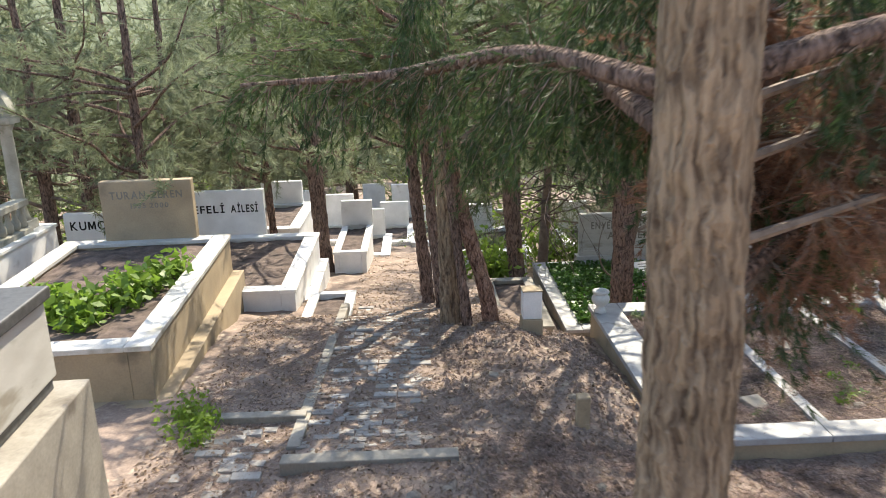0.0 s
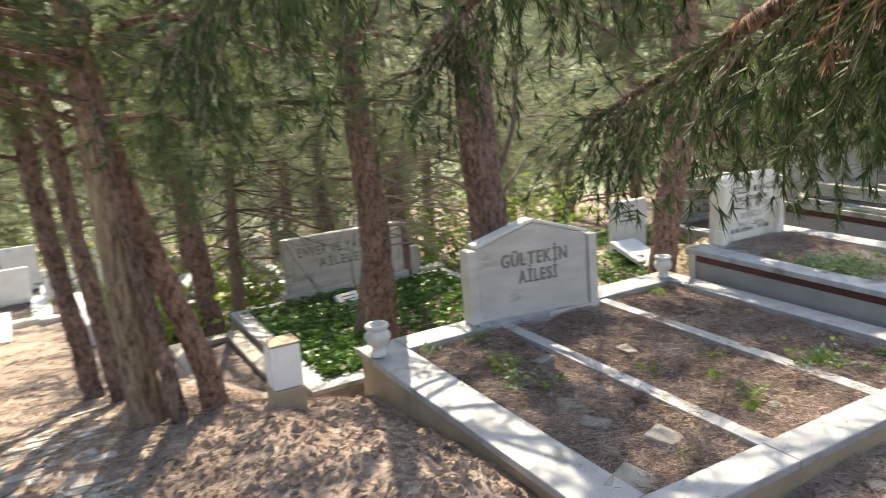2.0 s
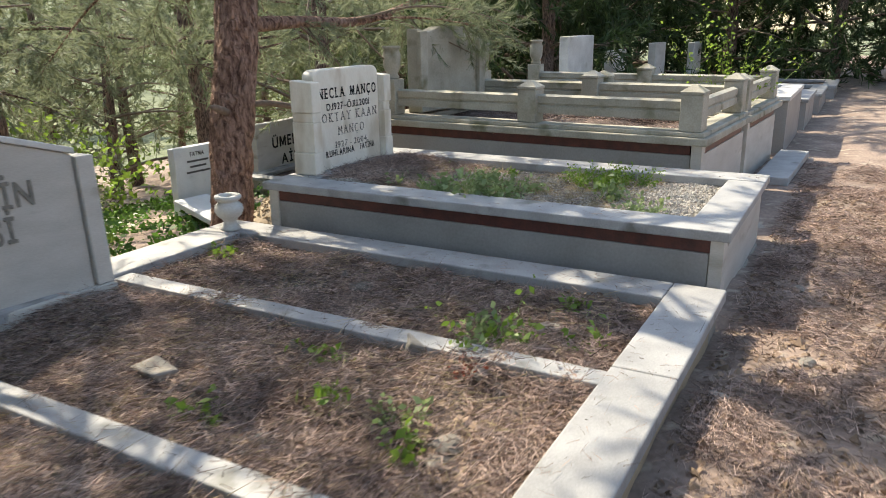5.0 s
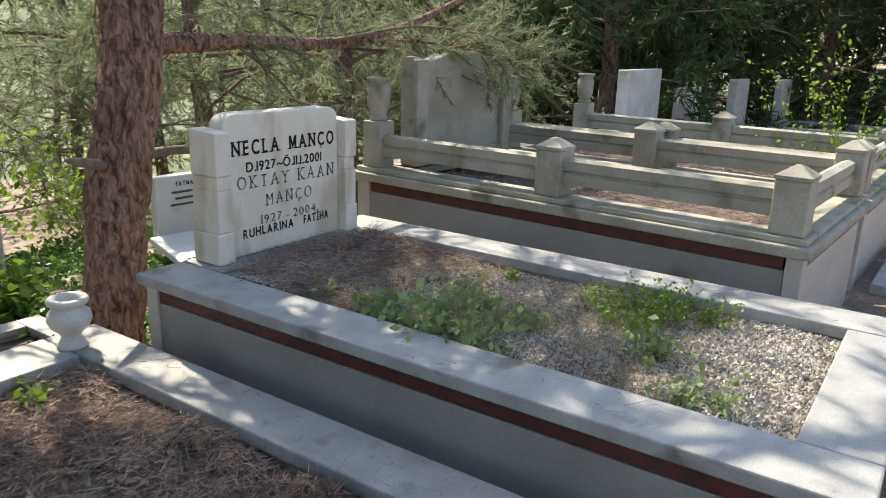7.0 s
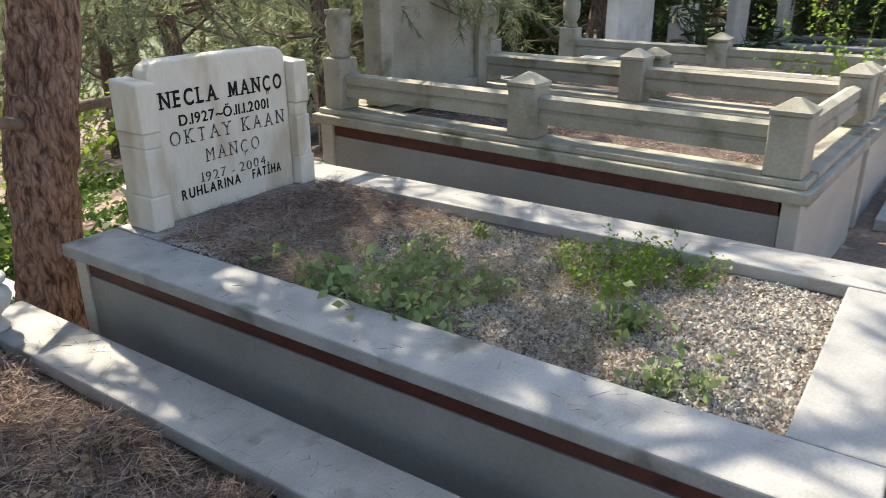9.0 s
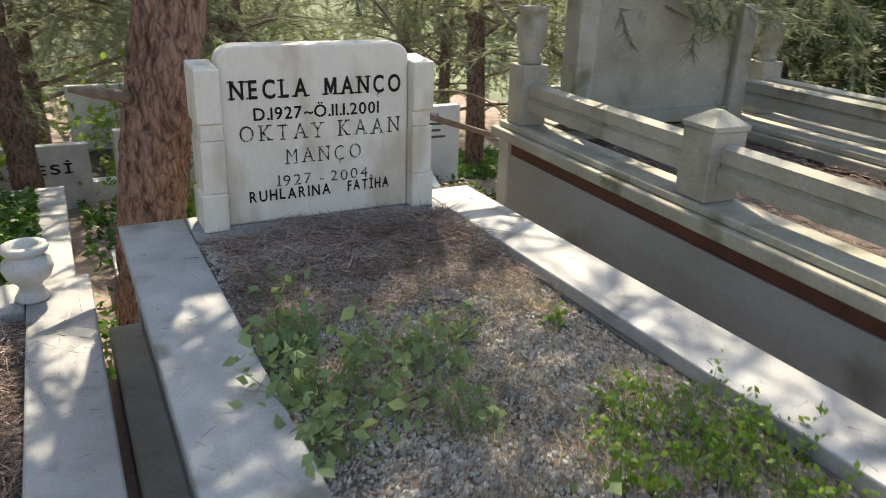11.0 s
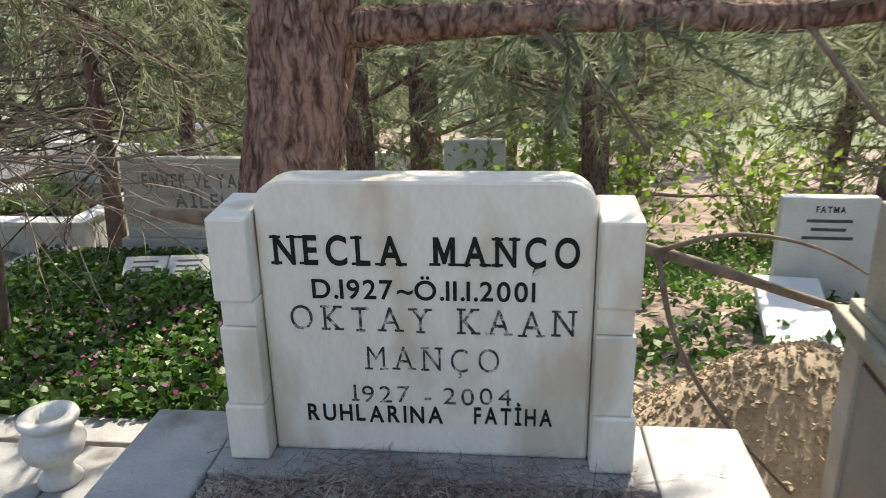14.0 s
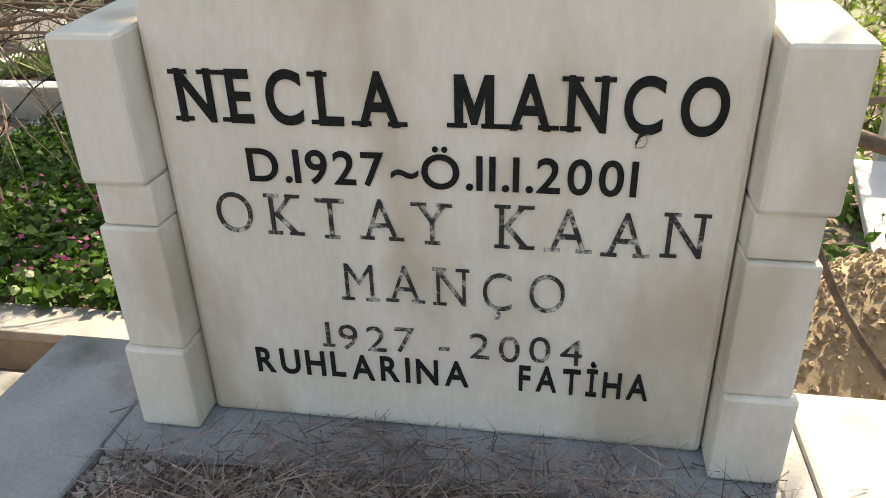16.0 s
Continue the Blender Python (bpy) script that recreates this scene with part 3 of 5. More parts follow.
def gable_headstone():
    h = thing("gabled_headstone", "pale grey marble headstone with gabled top", "headstone", pose(2.86, 6.77, 0.11, -3, 0, -8))
    w = 0.60
    part("slab", prism([(-w + 0.08, 0.02), (w - 0.08, 0.02), (w - 0.08, 0.70), (0.02, 0.86), (-w + 0.08, 0.70)], -0.06, 0.06, 0.008), GULSTONE, h)
    part("plinth", box(-w - 0.01, w + 0.01, -0.10, 0.10, -0.12, 0.075, 0.006), GULSTONE, h)
    for s in (-1, 1):
        x = s * (w - 0.035)
        part("pilaster", prism([(x - 0.04, 0.076), (x + 0.04, 0.076), (x + 0.04, 0.69 - s * 0.0), (x - 0.04, 0.69)], -0.085, 0.085, 0.006), GULSTONE, h)
    for s in (-1, 1):
        a = (s * (w - 0.07), 0.70)
        part("coping", prism([a, (0.0 + s * 0.002, 0.862), (0.0 + s * 0.002, 0.89), (s * (w - 0.07), 0.73)][::s], -0.075, 0.075, 0.005), MARBLE, h)
    inscription(h, "GÜLTEKİN", -0.30, 0.32, 0.51, 0.615, -0.0602, CARVED, 0.016, 0, 0.008, "raised grey letters")
    inscription(h, "AİLESİ", -0.15, 0.22, 0.36, 0.465, -0.0602, CARVED, 0.016, 0, 0.008, "raised grey letters")


gable_headstone()


# ---- fenced graves ----
def fence_post(parent, x, y, z, h, w=0.075):
    p = part("post", box(x - w, x + w, y - w, y + w, z, z + h, 0.008), MOSSY, parent, "weathered stone post")
    part("cap", lathe([((w + 0.004) * 1.414, z + h + 0.001), ((w + 0.004) * 1.414, z + h + 0.018), (0.02, z + h + 0.062)], 4, True), MOSSY, p, at=pose(x, y, 0))
    return p


def rail(parent, a, b, z, along):
    """A flat stone rail with a groove, along x or y."""
    t = 0.035
    prof = [(-t, 0), (t, 0), (t, 0.05), (t - 0.012, 0.058), (t - 0.012, 0.066), (t, 0.074), (t, 0.122), (0.0, 0.136), (-t, 0.122), (-t, 0.074), (-t + 0.012, 0.066), (-t + 0.012, 0.058), (-t, 0.05)]
    bm = prism(prof, 0, math.dist(a, b), 0)
    turn = 0 if along == "y" else -90
    part("rail", bm, MOSSY, parent, at=pose(a[0], a[1], z, 0, 0, turn))


def fenced_grave(at, label, stone):
    """Built from its front left ledge corner, 1.5 m wide and 2.9 m deep."""
    g = thing("fenced_grave", label, "grave", at, "fenced graves")
    W, D, zt = 1.48, 2.76, 0.62
    # darker sides and back, lighter front: the fall of light is put into the colours
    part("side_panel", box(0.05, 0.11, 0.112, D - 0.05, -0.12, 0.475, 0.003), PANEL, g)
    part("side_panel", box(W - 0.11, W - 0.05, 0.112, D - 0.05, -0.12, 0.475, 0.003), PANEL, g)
    part("front_panel", box(0.05, W - 0.05, 0.05, 0.11, -0.12, 0.475, 0.003), GULSTONE, g, "pale pink marble front, lightened as if lit")
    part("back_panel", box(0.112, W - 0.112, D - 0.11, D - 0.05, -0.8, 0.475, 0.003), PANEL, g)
    part("band", box(0.055, 0.115, 0.12, D - 0.055, 0.477, 0.545, 0.002), REDBAND, g, "dark red stone band")
    part("band", box(W - 0.115, W - 0.055, 0.12, D - 0.055, 0.477, 0.545, 0.002), REDBAND, g, "dark red stone band")
    part("band", box(0.117, W - 0.117, 0.055, 0.115, 0.477, 0.545, 0.002), REDBAND, g, "dark red stone band")
    part("corner_block", box(0.035, 0.125, 0.035, 0.108, -0.12, 0.546, 0.004), GULSTONE, g)
    part("corner_block", box(0.035, 0.115, D - 0.13, D - 0.035, -0.5, 0.546, 0.004), GULSTONE, g)
    for xa in (0, W - 0.24):
        s = part("ledge", box(xa, xa + 0.24, 0, D, 0.547, zt - 0.02, 0.008), MOSSY, g, "stepped stone ledge")
        part("upper_step", box(xa + 0.03, xa + 0.21, 0.03, D - 0.03, zt - 0.0195, zt + 0.012, 0.006), MOSSY, s)
    for ya in (0, D - 0.24):
        s = part("ledge", box(0.242, W - 0.242, ya, ya + 0.24, 0.547, zt - 0.021, 0.008), MOSSY, g, "stepped stone ledge")
        part("upper_step", box(0.242, W - 0.242, ya + 0.03, ya + 0.21, zt - 0.0205, zt + 0.011, 0.006), MOSSY, s)
    cx = 0.12
    for x in (cx, W - cx):
        for y in (0.13, 1.34):
            fence_post(g, x, y, zt + 0.0125, 0.245)
        part("urn_post", box(x - 0.07, x + 0.07, D - 0.21, D - 0.07, zt + 0.0125, zt + 0.30, 0.006), MOSSY, g)
        part("urn", lathe([(0.055, 0), (0.06, 0.02), (0.045, 0.04), (0.07, 0.09), (0.075, 0.2), (0.06, 0.235), (0.075, 0.245), (0.075, 0.265), (0.05, 0.265), (0.045, 0.22)], 18), MOSSY, g, "mossy stone urn", True, pose(x, D - 0.14, zt + 0.3005))
        rail(g, (x, 0.206), (x, 1.263), zt + 0.085, "y")
        rail(g, (x, 1.417), (x, D - 0.212), zt + 0.085, "y")
    rail(g, (cx + 0.077, 0.13), (W - cx - 0.077, 0.13), zt + 0.085, "x")
    part("earth_bed", bed_mesh(0.1, W - 0.1, 0.1, D - 0.1, 0.53, 0.05, 0.1, 5), BEDSOIL, g, "needle-covered soil")
    if stone:
        part("headstone_slab", prism([(0.27, 0.632), (1.32, 0.632), (1.32, 1.22), (1.2, 1.25), (1.0, 1.335), (0.62, 1.335), (0.45, 1.29), (0.27, 1.32)], D - 0.30, D - 0.19, 0.008), MOSSY, g, "tall grey headstone, lichen-stained")
        part("headstone_pilaster", box(0.255, 0.36, D - 0.345, D - 0.301, 0.632, 1.30, 0.008), MOSSY, g)
        part("headstone_pilaster", box(1.23, 1.335, D - 0.345, D - 0.301, 0.632, 1.215, 0.008), MOSSY, g)
        part("headstone_plinth", box(0.362, 1.228, D - 0.335, D - 0.301, 0.632, 0.70, 0.006), MOSSY, g)
    return g


fenced_grave(pose(6.345, 4.42, 0, 0, 0, -3.4), "fenced stone grave with red band and urn posts", True)
fenced_grave(pose(7.88, 4.34, -0.02, 0, 0, -3.4), "fenced stone grave, weathered grey, beside another", False)


def kerb_grave(x0, x1, y0, y1, base, top, mat, label, coping=COPING, head=None, turn=0.0, group="kerbed graves", bed=BEDSOIL, step=0.0):
    """A plain kerbed grave: walls, coping, bed, and a headstone (width, height, material) at the far end."""
    cx, cy = (x0 + x1) / 2, (y0 + y1) / 2
    a, b = (x1 - x0) / 2, (y1 - y0) / 2
    g = thing("kerbed_grave", label, "grave", pose(cx, cy, 0, 0, 0, turn), group)
    w = min(0.2, a * 0.35)
    part("wall", box(-a + 0.02, -a + w, -b + 0.02, b - 0.02, base, top - 0.05, 0.004), mat, g)
    part("wall", box(a - w, a - 0.02, -b + 0.02, b - 0.02, base, top - 0.05, 0.004), mat, g)
    part("wall", box(-a + w + 0.002, a - w - 0.002, -b + 0.02, -b + w, base, top - 0.05, 0.004), mat, g)
    part("wall", box(-a + w + 0.002, a - w - 0.002, b - w, b - 0.02, base, top - 0.05, 0.004), mat, g)
    if step:
        part("plinth", box(-a - 0.12, a + 0.12, -b - 0.12, b, base - 0.1, base + step, 0.008), mat, g)
    part("coping_slab", box(-a, -a + w + 0.02, -b, b, top - 0.049, top, 0.008), coping, g)
    part("coping_slab", box(a - w - 0.02, a, -b, b, top - 0.049, top, 0.008), coping, g)
    part("coping_slab", box(-a + w + 0.022, a - w - 0.022, -b, -b + w + 0.02, top - 0.049, top + 0.001, 0.008), coping, g)
    part("coping_slab", box(-a + w + 0.022, a - w - 0.022, b - w - 0.02, b, top - 0.049, top + 0.001, 0.008), coping, g)
    part("earth_bed", bed_mesh(-a + w - 0.02, a - w + 0.02, -b + w - 0.02, b - w + 0.02, top - 0.07, 0.04, 0.09, x0), bed, g)
    if head:
        hw, hh, hm = head
        part("headstone_slab", box(-hw / 2, hw / 2, b - 0.16, b - 0.04, top + 0.001, top + hh, 0.012), hm, g)
    return g


# graves past the fenced pair
kerb_grave(9.55, 11.25, 4.2, 7.0, -0.2, 0.60, PANEL, "pale marble kerbed grave beside the path", MARBLE)
solo("plain_headstone", box(-0.5, 0.5, -0.06, 0.06, 0, 0.58, 0.012), MARBLE, "plain pale marble headstone without writing", "headstone", at=pose(10.85, 6.9, 0.6))
kerb_grave(11.5, 13.0, 4.15, 6.9, -0.3, 0.40, PANEL, "low grey marble grave beside the path", COPING, (0.7, 0.55, GULSTONE))
kerb_grave(13.4, 15.2, 4.1, 6.8, -0.4, 0.30, PANEL, "low grey marble grave beside the path", COPING, (0.7, 0.7, GULSTONE))
kerb_grave(15.6, 17.2, 4.0, 6.6, -0.4, 0.25, PANEL, "low grey marble grave beside the path", COPING, (0.7, 0.7, GULSTONE))
solo("fallen_slab", box(-0.75, 0.75, -0.13, 0.13, 0, 0.07, 0.008), COPING, "grey stone kerb slab lying on the path", "slab", at=pose(8.6, 4.12, 0.03, 0, 0, -2))

# clover grave on the lower terrace
kerb_grave(1.3, 4.5, 8.15, 11.15, -1.2, -0.62, GREYSTONE, "grey kerbed grave overgrown with clover", COPING)


def lettered_stone(name, label, at, w, h, mat, rows, t=0.12, framed=False, plinth=0.0):
    """A slab with rows of (words, half width, baseline, height, material)."""
    g = thing(name, label, "headstone", at, "lettered headstones")
    part("slab", box(-w / 2, w / 2, -t / 2, t / 2, plinth, h, 0.01), mat, g)
    if plinth:
        part("plinth", box(-w / 2 - 0.05, w / 2 + 0.05, -t / 2 - 0.05, t / 2 + 0.05, -0.02, plinth - 0.001, 0.008), mat, g)
    if framed:
        f = 0.012
        for a in ((-w / 2 + 0.03, w / 2 - 0.03, h - 0.09, h - 0.05), (-w / 2 + 0.03, w / 2 - 0.03, plinth + 0.05, plinth + 0.09), (-w / 2 + 0.03, -w / 2 + 0.07, plinth + 0.091, h - 0.091), (w / 2 - 0.07, w / 2 - 0.03, plinth + 0.091, h - 0.091)):
            part("frame", box(a[0], a[1], -t / 2 - f, -t / 2 - 0.0005, a[2], a[3], 0.002), mat, g)
    for words, half, z, size, ink in rows:
        inscription(g, words, -half, half, z, z + size, -t / 2 - 0.0006, ink, 0.02, 0, 0.003)
    return g


lettered_stone("wide_headstone", "wide grey marble headstone with faded lettering", pose(3.0, 11.3, -0.70, -2, 0, 0), 1.75, 0.86, GULSTONE, [("ENVER VE YASAR ÜN", 0.68, 0.60, 0.12, CARVED), ("AİLELERİ", 0.40, 0.42, 0.12, CARVED)], 0.14, True, 0.14)
lettered_stone("small_headstone", "grey headstone with dark family lettering above weeds", pose(5.55, 11.2, -1.22, 0, 0, 4), 1.2, 1.07, GULSTONE, [("SÜLEYMAN GÜRÜL", 0.50, 0.87, 0.085, FADED), ("190", 0.09, 0.76, 0.055, FADED), ("RUHUNA FATİHA", 0.40, 0.65, 0.05, FADED)])
lettered_stone("pale_headstone", "pale headstone with dark lettering behind a trunk", pose(4.2, 12.5, -1.25), 1.15, 0.70, MARBLE, [("AİLESİ", 0.40, 0.40, 0.10, INK)])
lettered_stone("pale_headstone", "pale headstone with dark family lettering", pose(10.65, 11.6, -1.0, 0, 0, 4), 2.0, 0.95, GULSTONE, [("ÜMERKAN", 0.62, 0.55, 0.16, INK), ("AİLESİ", 0.42, 0.28, 0.15, INK)])
kerb_grave(9.3, 12.0, 9.0, 11.5, -1.5, -0.75, MOSSY, "mossy kerbed grave on the lower terrace", COPING)
fatma = lettered_stone("pale_headstone", "white marble headstone with small dark lettering", pose(8.05, 11.05, -0.95, 0, 0, -3), 0.72, 0.86, WHITE, [("FATMA", 0.11, 0.74, 0.05, INK)] )
for fz, fw in ((0.66, 0.17), (0.59, 0.13), (0.52, 0.19)):
    part("writing", box(-fw, fw, -0.0635, -0.0605, fz, fz + 0.025, 0), FADED, fatma)

# stone book with bars for its writing
bk = thing("stone_book", "open marble book with fine dark writing", "plaque", pose(2.85, 10.45, -0.60, 30, 0, 8))
for s in (-1, 1):
    page = part("page", box(-0.17 + s * 0.175, 0.17 + s * 0.175, -0.15, 0.15, 0.0, 0.05, 0.008), MARBLE, bk)
    for k in range(4):
        part("writing", box(-0.10 + s * 0.175, (0.10 - 0.02 * (k % 2)) + s * 0.175, 0.08 - k * 0.055, 0.095 - k * 0.055, 0.0505, 0.0525, 0), FADED, page)

# graves along the stepped path
kerb_grave(-4.95, -2.9, 4.85, 8.45, -0.2, 0.74, OCHRE, "ochre stone grave with weeds growing in it", MARBLE, None, 3, step=0.45)
oh = thing("ochre_headstone", "ochre stone headstone with worn writing", "headstone", pose(-3.95, 8.42, 0.70, 0, 0, 2))
part("slab", box(-0.56, 0.56, -0.07, 0.07, 0, 0.79, 0.012), OCHRE, oh)
inscription(oh, "TURAN ZEREN", -0.44, 0.44, 0.57, 0.66, -0.0706, CARVED, 0.02, 0, 0.003, "worn grey letters")
inscription(oh, "1935 2000", -0.20, 0.26, 0.45, 0.51, -0.0706, CARVED, 0.02, 0, 0.003, "worn grey numerals")
kerb_grave(-4.0, -2.2, 8.2, 11.1, -0.7, 0.05, WHITE, "white marble grave with a bare earth bed", WHITE, None, 1, step=0.30)
vh = thing("white_headstone", "white marble headstone with black lettering", "headstone", pose(-3.72, 11.25, -0.05, 0, 0, 2))
part("slab", box(-0.60, 0.60, -0.06, 0.06, 0, 0.82, 0.01), WHITE, vh)
inscription(vh, "EFELİ", -0.54, -0.04, 0.46, 0.58, -0.0606, INK, 0.02, 0, 0.004, "black letters")
inscription(vh, "AİLESİ", 0.06, 0.50, 0.46, 0.58, -0.0606, INK, 0.02, 0, 0.004, "black letters")
kerb_grave(-2.06, -1.45, 7.2, 8.7, -0.5, -0.15, WHITE, "small white kerbed grave beside the path", WHITE)
kerb_grave(-2.1, -1.5, 11.6, 13.6, -1.4, -0.45, WHITE, "white marble grave in full sun", WHITE, (0.6, 0.5, WHITE))
kerb_grave(-4.3, -2.9, 13.2, 15.6, -1.6, -0.4, WHITE, "white marble grave in full sun", WHITE, (0.9, 0.5, WHITE))
for x, y, hh in ((-1.7, 15.4, 0.6), (-1.2, 17.5, 0.6), (-0.3, 17.2, 0.5), (-1.0, 20.0, 0.9), (0.5, 20.0, 0.7), (-2.6, 18.0, 0.8), (1.4, 16.4, 0.7), (3.4, 18.0, 0.7), (-4.0, 20.0, 0.8), (-2.0, 22.5, 0.8)):
    z = float(ground_z(x, y))
    kerb_grave(x - 0.5, x + 0.5, y - 1.7, y, z - 0.3, z + 0.35, WHITE, "white marble grave in full sun", WHITE, (0.7, hh, WHITE))
# near monument
mo = thing("stepped_monument", "stepped grey stone grave with dark joint", "grave", pose(-2.5, 3.0, 0, 0, 0, 3))
part("lower_step", box(-1.6, 0.06, -2.6, 0.06, 0.3, 1.33, 0.01), GREYSTONE, mo)
part("joint", box(-1.6, -0.09, -2.6, -0.05, 1.332, 1.40, 0.004), DARKGRANITE, mo, "dark recessed joint")
part("upper_block", box(-1.6, -0.07, -2.6, -0.03, 1.402, 1.84, 0.01), GULSTONE, mo)
part("top_slab", box(-1.6, -0.04, -2.6, 0.0, 1.842, 1.91, 0.01), DARKGRANITE, mo, "dark granite top slab")
kerb_grave(-7.1, -5.5, 6.0, 9.2, 0.0, 0.80, WHITE, "white marble grave beyond the ochre one", WHITE)
lettered_stone("pale_headstone", "low white headstone with dark family lettering", pose(-5.3, 10.6, -0.1, 0, 0, 3), 1.5, 0.72, WHITE, [("KUMCU AİLESİ", 0.66, 0.46, 0.13, INK)])


def arch_monument():
    """A small arch on two columns with a balustrade in front of it."""
    m = thing("arch_monument", "weathered stone arch on columns with a balustrade", "monument", pose(-6.35, 8.9, 0.80))
    for x in (-0.55, 0.55):
        c = part("column", lathe([(0.12, 0.12), (0.10, 0.18), (0.085, 0.24), (0.075, 1.28), (0.10, 1.34), (0.12, 1.38)], 20), MOSSY, m, smooth=True, at=pose(x, 0, 0))
        part("base", box(-0.14, 0.14, -0.14, 0.14, 0.0, 0.119, 0.008), MOSSY, c)
        part("capital", box(-0.14, 0.14, -0.14, 0.14, 1.381, 1.47, 0.008), MOSSY, c)
    arc = [(0.70 * math.cos(a), 1.471 + 0.55 * math.sin(a)) for a in [k * math.pi / 16 for k in range(17)]]
    inner = [(0.46 * math.cos(a), 1.471 + 0.34 * math.sin(a)) for a in [k * math.pi / 16 for k in range(16, -1, -1)]]
    part("arch", prism(arc + inner, -0.10, 0.10, 0), MOSSY, m)
    for z0, z1 in ((0.0, 0.07), (0.36, 0.44)):
        part("balustrade_rail", box(0.58, 0.76, -2.8, -0.16, z0 + 0.001, z1, 0.008), MOSSY, m)
    prof = [(0.03, 0.0), (0.05, 0.03), (0.055, 0.10), (0.028, 0.18), (0.028, 0.22), (0.045, 0.27), (0.03, 0.287)]
    for k in range(16):
        part("baluster", lathe(prof, 10), MOSSY, m, smooth=True, at=pose(0.67, -2.7 + k * 0.165, 0.071))


arch_monument()
# white post with an ochre foot
wp = thing("boundary_post", "short white painted post with ochre foot", "post", pose(0.58, 6.5, 0.03))
part("shaft", box(-0.10, 0.10, -0.09, 0.09, 0.215, 0.515, 0.01), WHITE, wp)
part("foot", box(-0.11, 0.11, -0.10, 0.10, -0.15, 0.214, 0.01), OCHRE, wp)
part("cap", box(-0.105, 0.105, -0.095, 0.095, 0.516, 0.53, 0.004), OCHRE, wp)
solo("wooden_stake", box(-0.05, 0.05, -0.045, 0.045, 0.0, 0.30, 0.012, 0.006), OCHRE, "short square wooden stake in the soil", "stake", at=pose(0.615, 4.17, 0.22))
kerb_grave(0.35, 1.1, 7.9, 9.9, -1.0, -0.45, GREYSTONE, "low grey concrete grave behind the trunks", GREYSTONE)
# graves seen low behind the ivory headstone
solo("ledger_slab", box(-0.24, 0.24, -0.65, 0.65, -0.02, 0.05, 0.01), WHITE, "pale marble ledger slab lying tilted on weeds", "slab", at=pose(7.62, 10.2, -0.86, 12, 0, -8))
kerb_grave(4.6, 5.5, 12.9, 14.8, -1.9, -1.1, WHITE, "white marble grave on the lower terrace", WHITE, (0.8, 0.8, WHITE))
kerb_grave(-0.4, 1.33, 11.8, 13.6, -1.4, -0.60, WHITE, "white marble grave planted with strap leaves", WHITE, (0.8, 0.5, WHITE))
kerb_grave(4.75, 5.65, 8.1, 9.65, -1.3, -0.72, COPING, "grey marble grave on the lower terrace", COPING)


# ---- trees ----
def limb_path(p, d, length, r, droop, rng, steps=7, wander=0.12):
    p, d = np.array(p, float), unit(np.array(d, float))
    rows = [(*p, r)]
    for k in range(steps):
        d = unit(d + rng.normal(size=3) * wander + np.array((0, 0, droop)))
        p = p + d * length / steps
        rows.append((*p, r * (1 - 0.88 * (k + 1) / steps)))
    return np.array(rows)


def crown_parts(limbs, rng, per, needles, length, width, spread, twig=0.5, droop=-0.2, shells=True, start=0.25):
    """Side twigs along limbs with needle tufts on them. Returns twig tubes and needle arrays."""
    tw, feet, ways = [], [], []
    for L in limbs:
        n = len(L)
        for _ in range(per):
            u = start + (1 - start) * rng.random()
            i = min(int(u * (n - 1)), n - 2)
            f = u * (n - 1) - i
            p = L[i, :3] * (1 - f) + L[i + 1, :3] * f
            d = unit(L[i + 1, :3] - L[i, :3])
            w = unit(d * 0.7 + rng.normal(size=3) * 0.7 + np.array((0, 0, droop)))
            T = limb_path(p, w, twig * rng.uniform(0.5, 1.2), 0.006, droop * 0.3, rng, 4, 0.2)
            tw.append(tube(T, 3))
            for k in range(5):
                q = 0.15 + 0.85 * k / 4
                j = min(int(q * 4), 3)
                g = q * 4 - j
                feet.append(T[j, :3] * (1 - g) + T[j + 1, :3] * g)
                ways.append(unit(T[j + 1, :3] - T[j, :3]))
    return tw, tufts(np.array(feet), np.array(ways), needles, length, width, spread, rng)


def pine_kind(seed, height, first, reach, limbs_n, per, needles, length, width, bark, leaf, trunk_r, lean=(0.0, 0.0), droop=-0.05, twig=0.6):
    """A pine: tapered trunk, whorled limbs and needle tufts, about its foot."""
    rng = np.random.default_rng(seed)
    t = thing("pine_tree", "tall pine with ragged grey-green crown", "tree", group="pines behind the graves")
    rows = []
    for k in range(9):
        u = k / 8
        rows.append((lean[0] * u + 0.05 * rng.normal() * u, lean[1] * u + 0.05 * rng.normal() * u, height * u - 0.3 * (u == 0), trunk_r * (1 - 0.85 * u)))
    P = smooth_path(rows, 4)
    part("trunk", tube(P, 10, 0.12, seed), bark, t, smooth=True)
    limbs = []
    for k in range(limbs_n):
        u = first + (0.97 - first) * (k + rng.random()) / limbs_n
        i = int(u * (len(P) - 1))
        a = k * 2.4 + rng.normal() * 0.3
        up = 0.25 + 0.5 * u
        limbs.append(limb_path(P[i, :3], (math.cos(a), math.sin(a), up * rng.uniform(0.2, 1)), reach * (1.15 - 0.75 * u) * rng.uniform(0.7, 1.15), 0.035 * (1.1 - 0.6 * u), droop, rng))
    tw, (f, d, l, w) = crown_parts(limbs, rng, per, needles, length, width, 0.55, twig, -0.15)
    tagged(part("branchwork", joined([tube(x, 4) for x in limbs] + tw[::6]), TWIG, t, "bare brown branches"), kind="stuff")
    part("crown", spikes_mesh("crown", f, d, l, w, rng), leaf, t)
    return t


